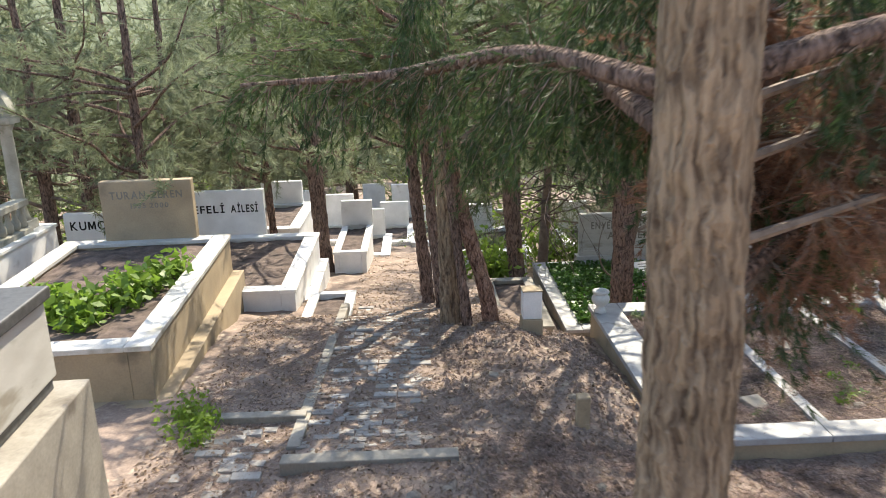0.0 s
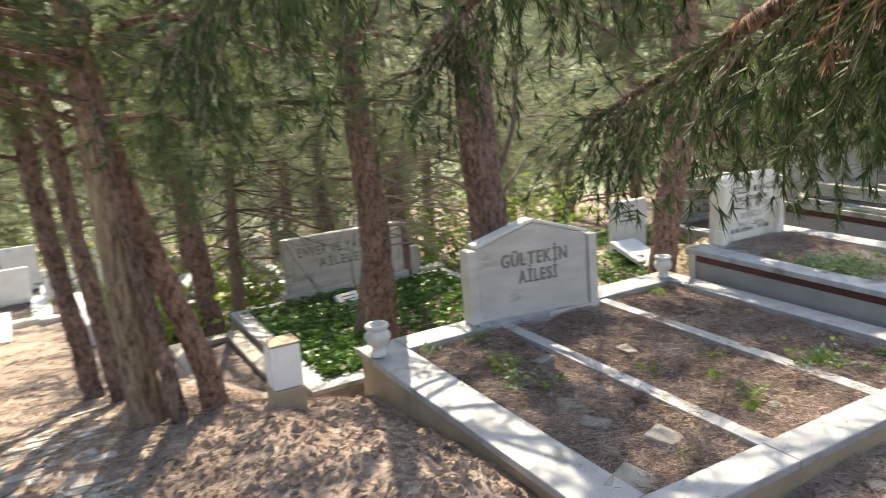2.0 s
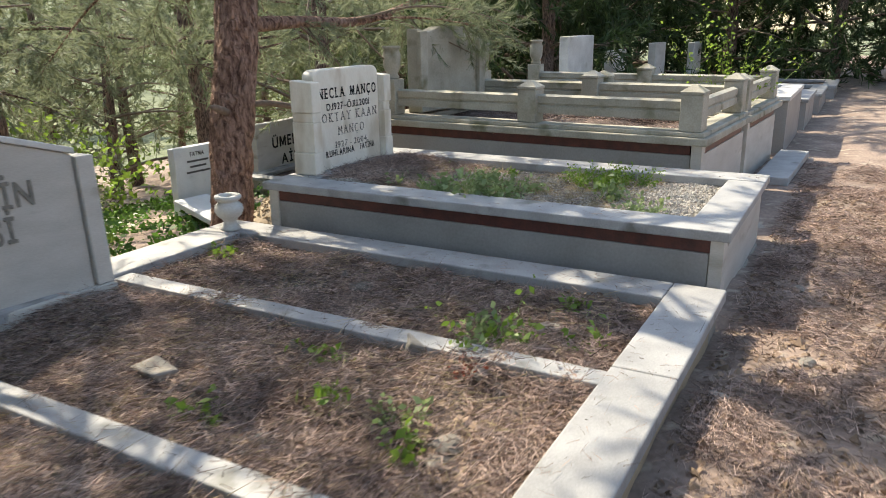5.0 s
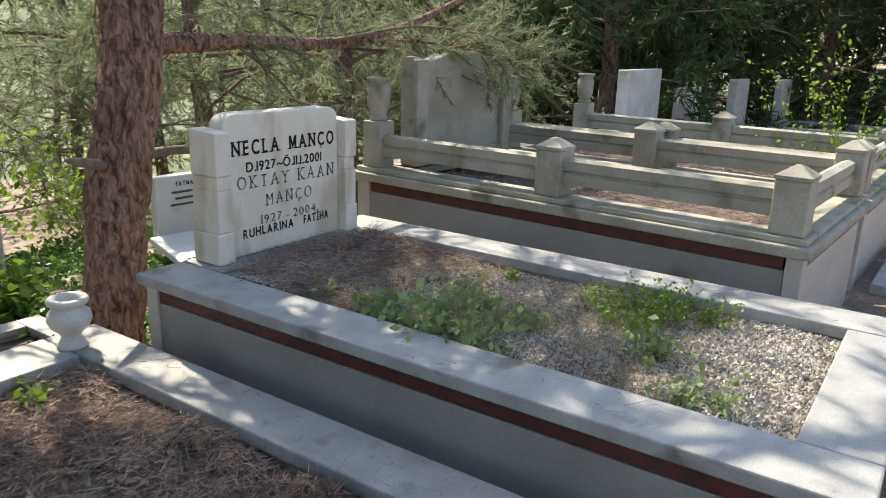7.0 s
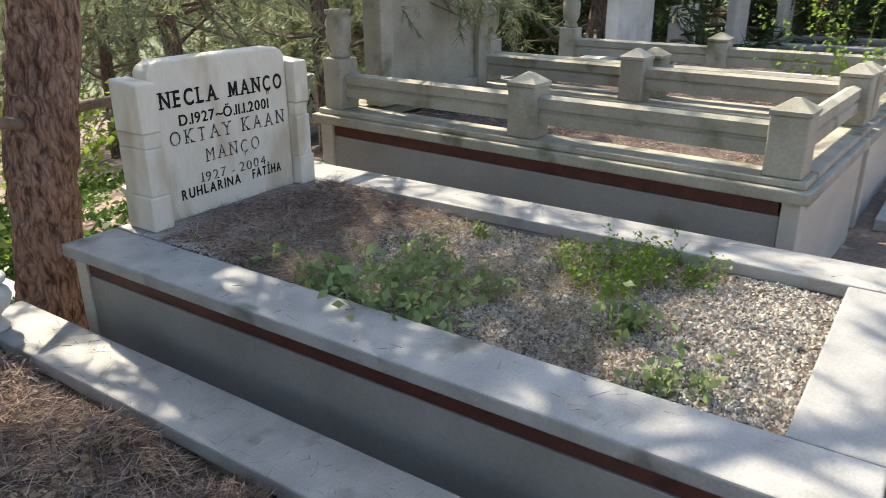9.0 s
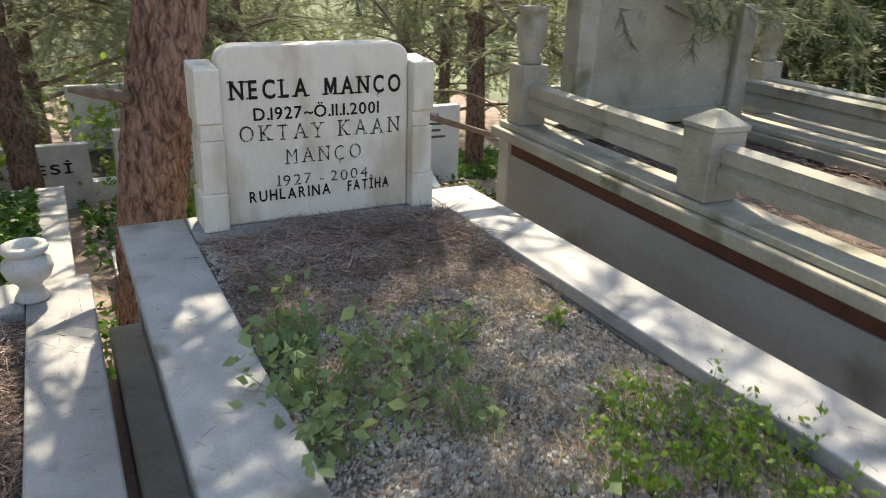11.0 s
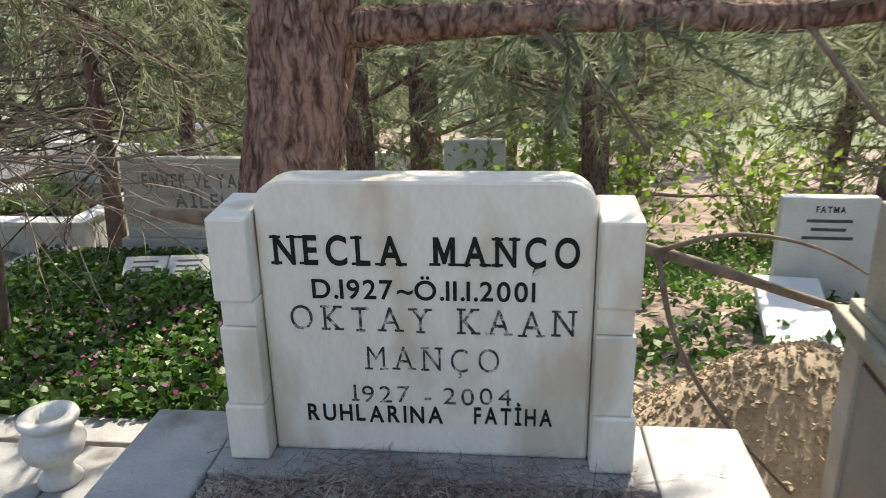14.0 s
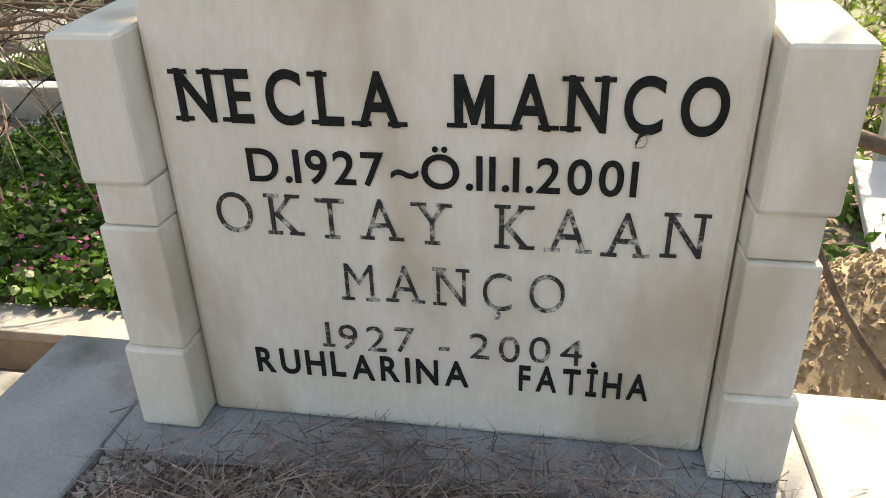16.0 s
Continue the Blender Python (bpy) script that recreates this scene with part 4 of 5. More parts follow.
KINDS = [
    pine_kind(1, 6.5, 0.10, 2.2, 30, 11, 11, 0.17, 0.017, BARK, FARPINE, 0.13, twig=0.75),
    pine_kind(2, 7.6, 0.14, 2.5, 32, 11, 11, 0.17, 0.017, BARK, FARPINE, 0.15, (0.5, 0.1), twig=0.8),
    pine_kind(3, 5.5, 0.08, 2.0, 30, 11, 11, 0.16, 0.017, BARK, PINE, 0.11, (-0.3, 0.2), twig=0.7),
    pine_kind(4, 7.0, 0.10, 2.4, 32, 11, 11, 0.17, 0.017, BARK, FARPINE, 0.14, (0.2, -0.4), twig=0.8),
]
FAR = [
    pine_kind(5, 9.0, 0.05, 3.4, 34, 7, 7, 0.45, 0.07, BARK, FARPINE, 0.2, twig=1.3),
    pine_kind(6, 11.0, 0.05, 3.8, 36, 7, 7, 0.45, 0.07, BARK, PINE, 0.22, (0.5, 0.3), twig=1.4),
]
DARK = [
    pine_kind(7, 6.0, 0.03, 2.4, 40, 10, 10, 0.22, 0.03, BARK, DARKFIR, 0.15, twig=0.8),
]
tagged(DARK[0], "dense dark conifer standing in deep shade")


def plant(kinds, spots, rng):
    used = set()
    for x, y in spots:
        i = rng.randrange(len(kinds))
        m = pose(x, y, float(ground_z(x, y)) - 0.1, 0, 0, rng.uniform(0, 360))
        if i not in used:
            kinds[i].matrix_basis = m
            used.add(i)
        else:
            copy_thing(kinds[i], m)


def forest():
    rng = random.Random(5)
    spots = []
    tries = 0
    while len(spots) < 36 and tries < 6000:
        tries += 1
        a = radians(rng.uniform(-50, 80))
        r = rng.uniform(8.5, 22)
        x, y = 2.0 + math.sin(a) * r, 3.5 + math.cos(a) * r
        if y < 9.2 and x > 3.0:
            continue
        if -3.9 < x < 0.9 and y < 21:
            continue
        if x < 2 and y < 12.8 and x > -5.0:
            continue
        if 0.8 < x < 9.4 and y < 12.9:
            continue
        if any(math.hypot(x - p[0], y - p[1]) < 1.5 for p in spots):
            continue
        spots.append((x, y))
    plant(KINDS, spots, rng)
    far = []
    while len(far) < 36:
        a = radians(rng.uniform(-62, 100))
        r = rng.uniform(22, 52)
        x, y = 2.0 + math.sin(a) * r, 3.5 + math.cos(a) * r
        if y < 2 or any(math.hypot(x - p[0], y - p[1]) < 3.2 for p in far):
            continue
        far.append((x, y))
    plant(FAR, far, rng)
    plant(DARK, [(12.6, 8.0), (14.5, 8.6), (16.3, 7.9), (18.4, 8.5), (19.2, 6.3), (19.6, 4.2), (21.5, 2.6), (19.4, 1.2), (15.2, 10.2), (17.5, 10.5), (21.0, 7.0), (22.0, 9.5), (17.0, 0.2), (22.5, 5.2)], rng)


forest()


def big_pine(label, trunk_rows, bark, limbs, seed, per, needles, length, width, leaf, spread=0.5, twig=0.4, droop=-0.1, bare=()):
    """A near pine with a given trunk, given limbs (rows of points) and tufts."""
    rng = np.random.default_rng(seed)
    t = thing("pine_tree", label, "tree")
    P = smooth_path(trunk_rows, 14)
    part("trunk", tube(P, 30, 0.10, seed, True), bark, t, smooth=False)
    L = [smooth_path(q, 5) for q in limbs]
    for q in L:
        part("limb", tube(q, 9, 0.12, seed), bark, t, smooth=True)
    B = [smooth_path(q, 5) for q in bare]
    for q in B:
        part("bare_branch", tube(q, 7, 0.1, seed), TWIG, t, "bare dead branch", True)
    if per:
        tw, (f, d, l, w) = crown_parts(L, rng, per, needles, length, width, spread, twig, droop)
        tagged(part("branchwork", joined(tw[::2]), TWIG, t), kind="stuff")
        part("crown", spikes_mesh("crown", f, d, l, w, rng), leaf, t)
    return t


def sprout(rng, start, n, length, r, up=(0.1, 0.5)):
    out = []
    for _ in range(n):
        a = rng.uniform(0, 2 * math.pi)
        L = limb_path(start + np.array((0, 0, rng.uniform(0, 1.6))), (math.cos(a), math.sin(a), rng.uniform(*up)), length * rng.uniform(0.7, 1.2), r, -0.03, rng, 5)
        out.append([tuple(v) for v in L])
    return out


R = np.random.default_rng(11)


def bough(p, q, sag, r=0.02):
    """A bough from p to q, dipping at its end."""
    p, q = np.array(p), np.array(q)
    return [(*(p + (q - p) * u + np.array((0, 0, -sag * u * u))), r * (1 - 0.8 * u)) for u in (0, 0.3, 0.65, 1.0)]


# pine behind the ivory headstone, with its long level limb
big_pine("red-barked pine with a long level limb behind the headstone",
         [(4.78, 7.2, -0.9, 0.19), (4.82, 7.2, 0.0, 0.142), (4.92, 7.2, 0.75, 0.138), (5.04, 7.2, 1.37, 0.138), (5.12, 7.22, 2.4, 0.125), (5.2, 7.35, 4.5, 0.1), (5.2, 7.5, 6.5, 0.04)], REDBARK,
         [[(5.08, 7.2, 1.36, 0.06), (5.35, 7.21, 1.375, 0.05), (5.75, 7.22, 1.385, 0.042), (6.45, 7.23, 1.385, 0.036), (7.1, 7.2, 1.5, 0.03), (7.8, 7.15, 1.73, 0.022), (8.4, 7.1, 1.85, 0.008)]]
         + sprout(R, np.array((5.2, 7.4, 3.0)), 16, 2.6, 0.035) + [bough((5.17, 7.3, z), (x, y, z + 0.2), 0.25, 0.02) for x, y, z in ((5.5, 8.2, 2.9), (5.75, 7.8, 3.2), (5.3, 8.0, 2.6), (4.4, 8.3, 2.8), (4.7, 8.7, 3.0), (4.1, 8.1, 2.7), (4.5, 7.9, 2.4), (5.0, 8.5, 3.4), (4.0, 8.6, 3.2))]
         + [bough((5.15, 7.3, 2.1), (6.1, 9.3, 2.0), 0.7), bough((5.15, 7.3, 2.4), (7.2, 8.9, 2.3), 0.8), bough((5.15, 7.3, 2.2), (4.6, 9.4, 2.2), 0.7), bough((5.15, 7.3, 2.0), (5.4, 9.9, 1.8), 0.8), bough((5.15, 7.3, 2.6), (8.2, 8.3, 2.4), 0.9), bough((6.6, 7.2, 1.4), (7.7, 6.5, 1.5), 0.25, 0.012), bough((7.0, 7.2, 1.48), (8.6, 6.9, 1.7), 0.4, 0.012), bough((7.0, 7.2, 1.48), (8.2, 7.9, 1.6), 0.4, 0.012)]
         + [bough((5.18, 7.35, z), (x, y, z + 0.3), 0.5, 0.03) for x, y, z in ((7.5, 9.0, 3.2), (8.0, 8.1, 3.6), (6.5, 9.4, 3.4), (7.3, 7.7, 3.0), (6.4, 8.3, 2.8), (5.6, 8.9, 3.1), (6.9, 8.6, 4.0), (5.2, 8.6, 3.6), (7.8, 9.3, 4.2), (6.0, 7.7, 2.6))],
         21, 34, 15, 0.10, 0.0068, FARPINE, 0.55, 0.35, -0.12,
         bare=[[(4.95, 7.22, 0.84, 0.03), (5.45, 7.35, 0.82, 0.024), (6.03, 7.36, 0.69, 0.02), (6.63, 7.36, 0.50, 0.014), (6.95, 7.4, 0.44, 0.006)],
               [(6.05, 7.35, 0.69, 0.009), (6.25, 7.3, 0.76, 0.007), (6.5, 7.3, 0.72, 0.005), (6.75, 7.3, 0.58, 0.003)],
               [(6.05, 7.35, 0.68, 0.010), (6.1, 7.25, 0.45, 0.009), (6.22, 7.15, 0.25, 0.008), (6.42, 7.05, 0.05, 0.004)],
               [(4.82, 7.15, 0.83, 0.028), (4.68, 7.08, 0.87, 0.022), (4.60, 7.05, 0.89, 0.012)],
               [(6.35, 7.23, 1.37, 0.010), (6.5, 7.1, 1.15, 0.007), (6.7, 7.0, 0.95, 0.004)],
               [(5.65, 7.2, 1.37, 0.010), (5.85, 7.12, 1.2, 0.007), (5.95, 7.05, 1.05, 0.004)],
               [(6.8, 7.2, 1.42, 0.012), (7.15, 6.9, 1.25, 0.008), (7.5, 6.7, 1.08, 0.004)],
               [(6.4, 7.2, 1.4, 0.012), (6.9, 6.9, 1.5, 0.008), (7.5, 6.6, 1.42, 0.006), (8.0, 6.4, 1.25, 0.003)]])
# pine behind the gabled headstone
big_pine("red-brown pine trunk leaning behind the gabled headstone",
         [(2.82, 7.2, -0.9, 0.2), (2.78, 7.2, 0.2, 0.17), (2.73, 7.2, 0.8, 0.158), (2.64, 7.2, 1.9, 0.15), (2.6, 7.25, 3.6, 0.12), (2.6, 7.3, 6.0, 0.05)], BARK,
         sprout(R, np.array((2.6, 7.25, 2.9)), 14, 2.5, 0.035) + [bough((2.65, 7.3, 2.2), (3.8, 9.3, 2.1), 0.6), bough((2.65, 7.3, 2.3), (1.6, 9.0, 2.2), 0.6), bough((2.65, 7.3, 2.5), (2.9, 9.8, 2.2), 0.8), bough((2.65, 7.3, 2.2), (4.6, 9.6, 1.9), 0.9), bough((2.65, 7.3, 2.0), (4.2, 8.9, 1.6), 0.7), bough((2.65, 7.3, 2.4), (4.9, 10.2, 2.1), 1.0)] + [bough((2.6, 7.25, z), (x, y, z + 0.3), 0.5, 0.03) for x, y, z in ((4.2, 9.0, 3.2), (3.6, 8.5, 3.6), (4.7, 8.3, 3.0), (2.0, 9.0, 3.4), (1.5, 8.5, 3.0), (3.2, 8.8, 2.9), (4.4, 8.0, 3.8), (2.8, 8.6, 4.0))], 22, 32, 15, 0.10, 0.0068, FARPINE,
         bare=[[(2.72, 7.18, 1.2, 0.035), (2.86, 7.15, 1.45, 0.03), (3.0, 7.15, 1.8, 0.025), (3.1, 7.2, 2.4, 0.012)],
               [(2.75, 7.2, 1.0, 0.018), (3.2, 7.4, 1.3, 0.013), (3.6, 7.7, 1.45, 0.009), (4.1, 7.9, 1.5, 0.004)],
               [(2.6, 7.2, 1.2, 0.014), (2.2, 7.1, 1.4, 0.01), (1.8, 7.1, 1.35, 0.004)],
               [(2.72, 7.2, 0.95, 0.012), (3.1, 7.5, 1.0, 0.009), (3.6, 7.9, 0.85, 0.005), (3.9, 8.2, 0.7, 0.003)]])
# pine at the edge of the clover
big_pine("slim red pine trunk rising from the clover",
         [(1.9, 7.72, -1.1, 0.17), (1.87, 7.7, -0.1, 0.13), (1.87, 7.7, 0.8, 0.125), (1.8, 7.7, 1.8, 0.11), (1.72, 7.75, 3.2, 0.08), (1.65, 7.85, 5.5, 0.03)], BARK,
         sprout(R, np.array((1.75, 7.75, 2.2)), 12, 2.2, 0.03), 23, 24, 13, 0.10, 0.0065, FARPINE,
         bare=[[(1.84, 7.64, 0.2, 0.012), (1.6, 7.5, 0.4, 0.01), (1.5, 7.4, 0.7, 0.006), (1.55, 7.4, 1.0, 0.003)]])
# trunks beside the path
for k, (x, y, r, lean, bk2) in enumerate(((-0.25, 7.05, 0.115, -0.05, GREYBARK), (0.16, 6.9, 0.085, -0.62, REDBARK), (-0.10, 6.75, 0.052, -0.26, BARK), (-0.50, 8.7, 0.085, -0.22, BARK), (-0.33, 8.2, 0.075, -0.20, BARK), (0.95, 10.4, 0.13, -0.2, BARK))):
    z = float(ground_z(x, y))
    big_pine(("grey-brown", "orange-red")[bk2 == REDBARK] + " pine trunk beside the sloping path",
             [(x + 0.03, y, z - 0.4, r * 1.15), (x, y, z + 0.25, r), (x + lean * 0.4, y, z + 1.2, r * 0.9), (x + lean * 0.7, y, z + 2.2, r * 0.85), (x + lean, y + 0.1, z + 4.2, r * 0.6), (x + lean, y + 0.1, z + 6.0, r * 0.2)], bk2,
             sprout(R, np.array((x + lean * 0.7, y, z + 2.0)), 11, 2.0, 0.025), 30 + k, 26, 12, 0.12, 0.008, PINE)
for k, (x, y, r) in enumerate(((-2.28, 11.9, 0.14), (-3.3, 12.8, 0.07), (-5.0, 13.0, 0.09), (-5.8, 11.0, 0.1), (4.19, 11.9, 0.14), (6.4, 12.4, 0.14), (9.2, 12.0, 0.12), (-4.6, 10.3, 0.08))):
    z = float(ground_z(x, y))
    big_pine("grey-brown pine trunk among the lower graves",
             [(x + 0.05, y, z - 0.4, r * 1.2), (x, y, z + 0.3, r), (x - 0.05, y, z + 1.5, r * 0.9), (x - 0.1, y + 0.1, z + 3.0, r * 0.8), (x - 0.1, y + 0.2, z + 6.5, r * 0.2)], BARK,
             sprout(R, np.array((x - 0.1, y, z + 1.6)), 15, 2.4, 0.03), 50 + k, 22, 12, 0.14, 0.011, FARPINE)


# dead twiggy tree beside the clover
DARKTWIG = material("dark_dead_twigs", (0.13, 0.085, 0.07), (0.06, 0.04, 0.034), 0.9, 20, 90, 0.3)
DEADWOOD = material("pale_dead_wood", (0.31, 0.255, 0.215), (0.16, 0.125, 0.10), 0.9, 20, 90, 0.3)


def dead_tree(label, trunk, n, reach, way, seed, wood, low, high, per=6):
    rng = np.random.default_rng(seed)
    t = thing("dead_tree", label, "tree")
    P = smooth_path(trunk, 5)
    part("trunk", tube(P, 9, 0.1, 2), TWIG, t, smooth=True)
    for k in range(n):
        i = low + k % (high - low)
        L = limb_path(P[i, :3], (rng.uniform(*way[0]), rng.uniform(*way[1]), rng.uniform(-0.2, 0.3)), rng.uniform(0.55, 1.1) * reach, 0.012, -0.04, rng, 7, 0.16)
        b = part("bare_branch", tube(L, 5), wood, t)
        for m in range(per):
            j = rng.integers(2, 7)
            T = limb_path(L[j, :3], L[j, :3] - L[j - 1, :3] + rng.normal(size=3) * 0.12, rng.uniform(0.3, 0.8), 0.004, -0.05, rng, 6, 0.2)
            part("twig", tube(T, 3), wood, b)


dead_tree("bare grey twiggy dead tree over the clover", [(2.2, 9.3, -1.0, 0.06), (2.4, 9.2, 0.2, 0.05), (2.5, 9.0, 1.2, 0.04), (2.6, 9.0, 2.4, 0.015)], 30, 2.0, ((0.2, 1.2), (-0.8, 0.5)), 91, DEADWOOD, 6, 15)
dead_tree("dead pine with dark brown tangled twigs behind the clover", [(1.6, 11.9, -1.3, 0.10), (1.65, 11.9, 0.0, 0.085), (1.7, 11.8, 1.5, 0.06), (1.7, 11.8, 3.4, 0.02)], 84, 2.3, ((-1.0, 1.0), (-1.0, 0.5)), 92, DARKTWIG, 5, 15, 9)


# the great fir beside the path, with drooping sprays
def spray_tree():
    rng = np.random.default_rng(77)
    t = thing("fir_tree", "great grey-barked fir with dark drooping sprays", "tree")
    P = smooth_path([(0.30, 1.36, 0.3, 0.20), (0.30, 1.36, 1.0, 0.158), (0.31, 1.37, 2.0, 0.152), (0.31, 1.4, 3.2, 0.142), (0.33, 1.45, 5.5, 0.12), (0.33, 1.5, 8.0, 0.05)], 16)
    part("trunk", tube(P, 36, 0.08, 7, True), GREYBARK, t)
    limbs = [
        [(0.3, 1.6, 2.95, 0.05), (-0.1, 2.5, 3.05, 0.04), (-0.7, 3.4, 2.93, 0.03), (-1.7, 4.2, 2.85, 0.012)],
        [(0.3, 1.6, 2.8, 0.05), (0.2, 2.7, 2.95, 0.04), (0.05, 3.7, 2.75, 0.03), (-0.2, 4.8, 2.4, 0.012)],
        [(0.35, 1.6, 2.8, 0.05), (0.6, 2.6, 2.95, 0.04), (0.8, 3.6, 2.75, 0.03), (0.9, 4.8, 2.35, 0.012)],
        [(0.4, 1.55, 2.55, 0.045), (0.9, 2.6, 2.52, 0.035), (1.2, 3.5, 2.28, 0.026), (1.5, 4.45, 1.98, 0.010)],
        [(0.4, 1.55, 2.5, 0.045), (1.1, 2.4, 2.48, 0.035), (1.7, 3.25, 2.3, 0.026), (2.15, 4.05, 2.02, 0.010)],
        [(0.4, 1.55, 2.2, 0.04), (1.0, 2.0, 2.4, 0.03), (1.5, 2.6, 2.35, 0.02), (1.9, 3.2, 2.2, 0.008)],
        [(0.35, 1.6, 3.3, 0.05), (0.5, 2.8, 3.5, 0.04), (0.5, 4.2, 3.3, 0.03), (0.5, 5.6, 2.8, 0.012)],
        [(0.3, 1.6, 3.6, 0.05), (-0.2, 2.8, 3.8, 0.04), (-0.5, 4.3, 3.6, 0.03), (-0.6, 5.8, 3.0, 0.012)],
        [(0.35, 1.5, 3.3, 0.05), (1.1, 2.0, 3.45, 0.04), (1.8, 2.5, 3.3, 0.03), (2.3, 2.9, 3.0, 0.012)],
        [(0.35, 1.4, 3.0, 0.05), (1.1, 1.5, 3.15, 0.04), (1.8, 1.75, 3.0, 0.03), (2.3, 1.95, 2.7, 0.012)],
        [(0.35, 1.5, 3.6, 0.05), (1.1, 2.8, 3.6, 0.04), (1.7, 3.9, 3.2, 0.03), (2.1, 4.7, 2.75, 0.012)],
    ]
    S = [smooth_path(q, 6) for q in limbs]
    for q in S:
        part("limb", tube(q, 7, 0.12, 3), BARK, t, smooth=True)
    tw, (f, d2, l, w) = crown_parts(S, rng, 150, 20, 0.062, 0.0055, 0.42, 0.48, -0.8, start=0.15)
    tagged(part("branchwork", joined(tw), TWIG, t), kind="stuff")
    part("crown", spikes_mesh("crown", f, d2, l, w, rng), DARKFIR, t, "dark green drooping needles")
    dead = [smooth_path(q, 5) for q in (
        [(0.4, 1.5, 2.7, 0.02), (1.0, 1.8, 2.8, 0.014), (1.7, 2.3, 2.8, 0.006)],
        [(0.4, 1.45, 2.45, 0.02), (1.1, 1.6, 2.6, 0.014), (2.0, 2.0, 2.7, 0.006)],
        [(0.38, 1.6, 2.6, 0.02), (0.7, 2.1, 2.7, 0.014), (1.0, 2.9, 2.7, 0.006)],
        [(0.4, 1.55, 2.1, 0.02), (0.95, 2.0, 2.3, 0.014), (1.7, 2.7, 2.4, 0.006)],
        [(0.4, 1.5, 2.9, 0.02), (1.2, 2.0, 3.0, 0.014), (2.2, 2.7, 2.9, 0.006)],
        [(0.36, 1.6, 2.9, 0.02), (0.6, 2.3, 3.0, 0.014), (0.75, 3.3, 2.95, 0.006)],
        [(0.38, 1.6, 2.35, 0.02), (0.8, 2.2, 2.5, 0.014), (1.3, 3.0, 2.55, 0.006)],
        [(0.38, 1.6, 3.1, 0.02), (0.9, 2.3, 3.2, 0.014), (1.5, 3.2, 3.05, 0.006)])]
    tw, (f, d2, l, w) = crown_parts(dead, rng, 150, 15, 0.065, 0.005, 0.5, 0.42, -0.4)
    part("dead_branchwork", joined([tube(q, 6) for q in dead] + tw), TWIG, t, "bare brown branches")
    part("dead_foliage", spikes_mesh("dead_foliage", f, d2, l, w, rng), DEADNEEDLE, t, "rust-brown withered needles")


spray_tree()


# ---- shrubs in the sun ----
def shrub(x, y, z, r, h, n, mat, seed, label, size=0.07):
    rng = np.random.default_rng(seed)
    t = thing("shrub", label, "shrub", pose(x, y, z), "sunlit shrubs")
    stems, pts = [], []
    for _ in range(12):
        a = rng.uniform(0, 2 * math.pi)
        L = limb_path((0, 0, -0.1), (math.cos(a) * 0.6, math.sin(a) * 0.6, 1), h * rng.uniform(0.7, 1.1), 0.012, 0, rng, 6, 0.2)
        stems.append(tube(L, 4))
        pts.append(L[2:, :3])
    pts = np.concatenate(pts)
    c = pts[rng.integers(0, len(pts), n)] + rng.normal(size=(n, 3)) * r * 0.3
    tagged(part("stalk", joined(stems), TWIG, t), kind="stuff")
    part("foliage", quads_mesh("foliage", leaf_quads(c, size * rng.uniform(0.6, 1.3, n), rng, 0.3)), mat, t)


for k, (x, y, r, h) in enumerate(((5.7, 13.6, 0.9, 1.7), (6.8, 13.5, 1.0, 1.8), (2.0, 12.6, 0.6, 1.0), (3.3, 12.4, 0.5, 1.2), (0.9, 14.5, 1.0, 1.6), (0.6, 10.6, 0.4, 0.8), (-0.5, 24.0, 1.5, 2.0), (8.6, 14.0, 1.0, 1.6), (-5.5, 15.0, 1.2, 1.5), (1.8, 16.0, 1.2, 1.8), (5.6, 10.4, 0.3, 0.5), (-7.0, 14.0, 1.2, 1.4))):
    shrub(x, y, float(ground_z(x, y)), r, h, 800, SPRING, 200 + k, "sunny yellow-green leafy shrub")


# ---- ground cover and litter ----
def clover():
    rng = np.random.default_rng(3)
    n = 12000
    c = np.stack([rng.uniform(1.5, 4.3, n), rng.uniform(8.35, 10.95, n), -0.66 + 0.11 * rng.random(n) ** 0.7], 1)
    solo("clover", quads_mesh("clover", leaf_quads(c, rng.uniform(0.035, 0.075, n), rng, 0.55, 1.1)), CLOVER, "dense dark green clover filling the grave", "clover", kind="stuff")
    n = 160
    c = np.stack([rng.uniform(2.4, 4.0, n), rng.uniform(8.4, 9.6, n), -0.50 + 0.05 * rng.random(n)], 1)
    solo("pink_flowers", quads_mesh("pink_flowers", leaf_quads(c, rng.uniform(0.02, 0.035, n), rng, 0.4, 1.1)), PINK, "small pink flowers among the clover", "flowers", kind="stuff")


clover()


def terrace_weeds():
    rng = np.random.default_rng(13)
    n = 26000
    x, y = rng.uniform(4.6, 12.0, n), rng.uniform(7.3, 14.0, n)
    keep = np.array([noise.noise(Vector((a * 0.9, b * 0.9, 4.0))) + 0.6 * noise.noise(Vector((a * 3, b * 3, 2.0))) > rng.uniform(-0.5, 0.3) and math.hypot(a - 6.95, b - 8.4) > 0.85 for a, b in zip(x, y)])
    x, y = x[keep], y[keep]
    z = np.array([rough_z(a, b) for a, b in zip(x, y)]) + 0.02 + 0.14 * rng.random(len(x)) ** 2
    v = leaf_quads(np.stack([x, y, z], 1), rng.uniform(0.025, 0.065, len(x)), rng, 0.35, 1.9)
    solo("ground_weeds", quads_mesh("ground_weeds", v), CLOVER, "low green weeds on the lower terrace", "weeds", kind="stuff")


terrace_weeds()


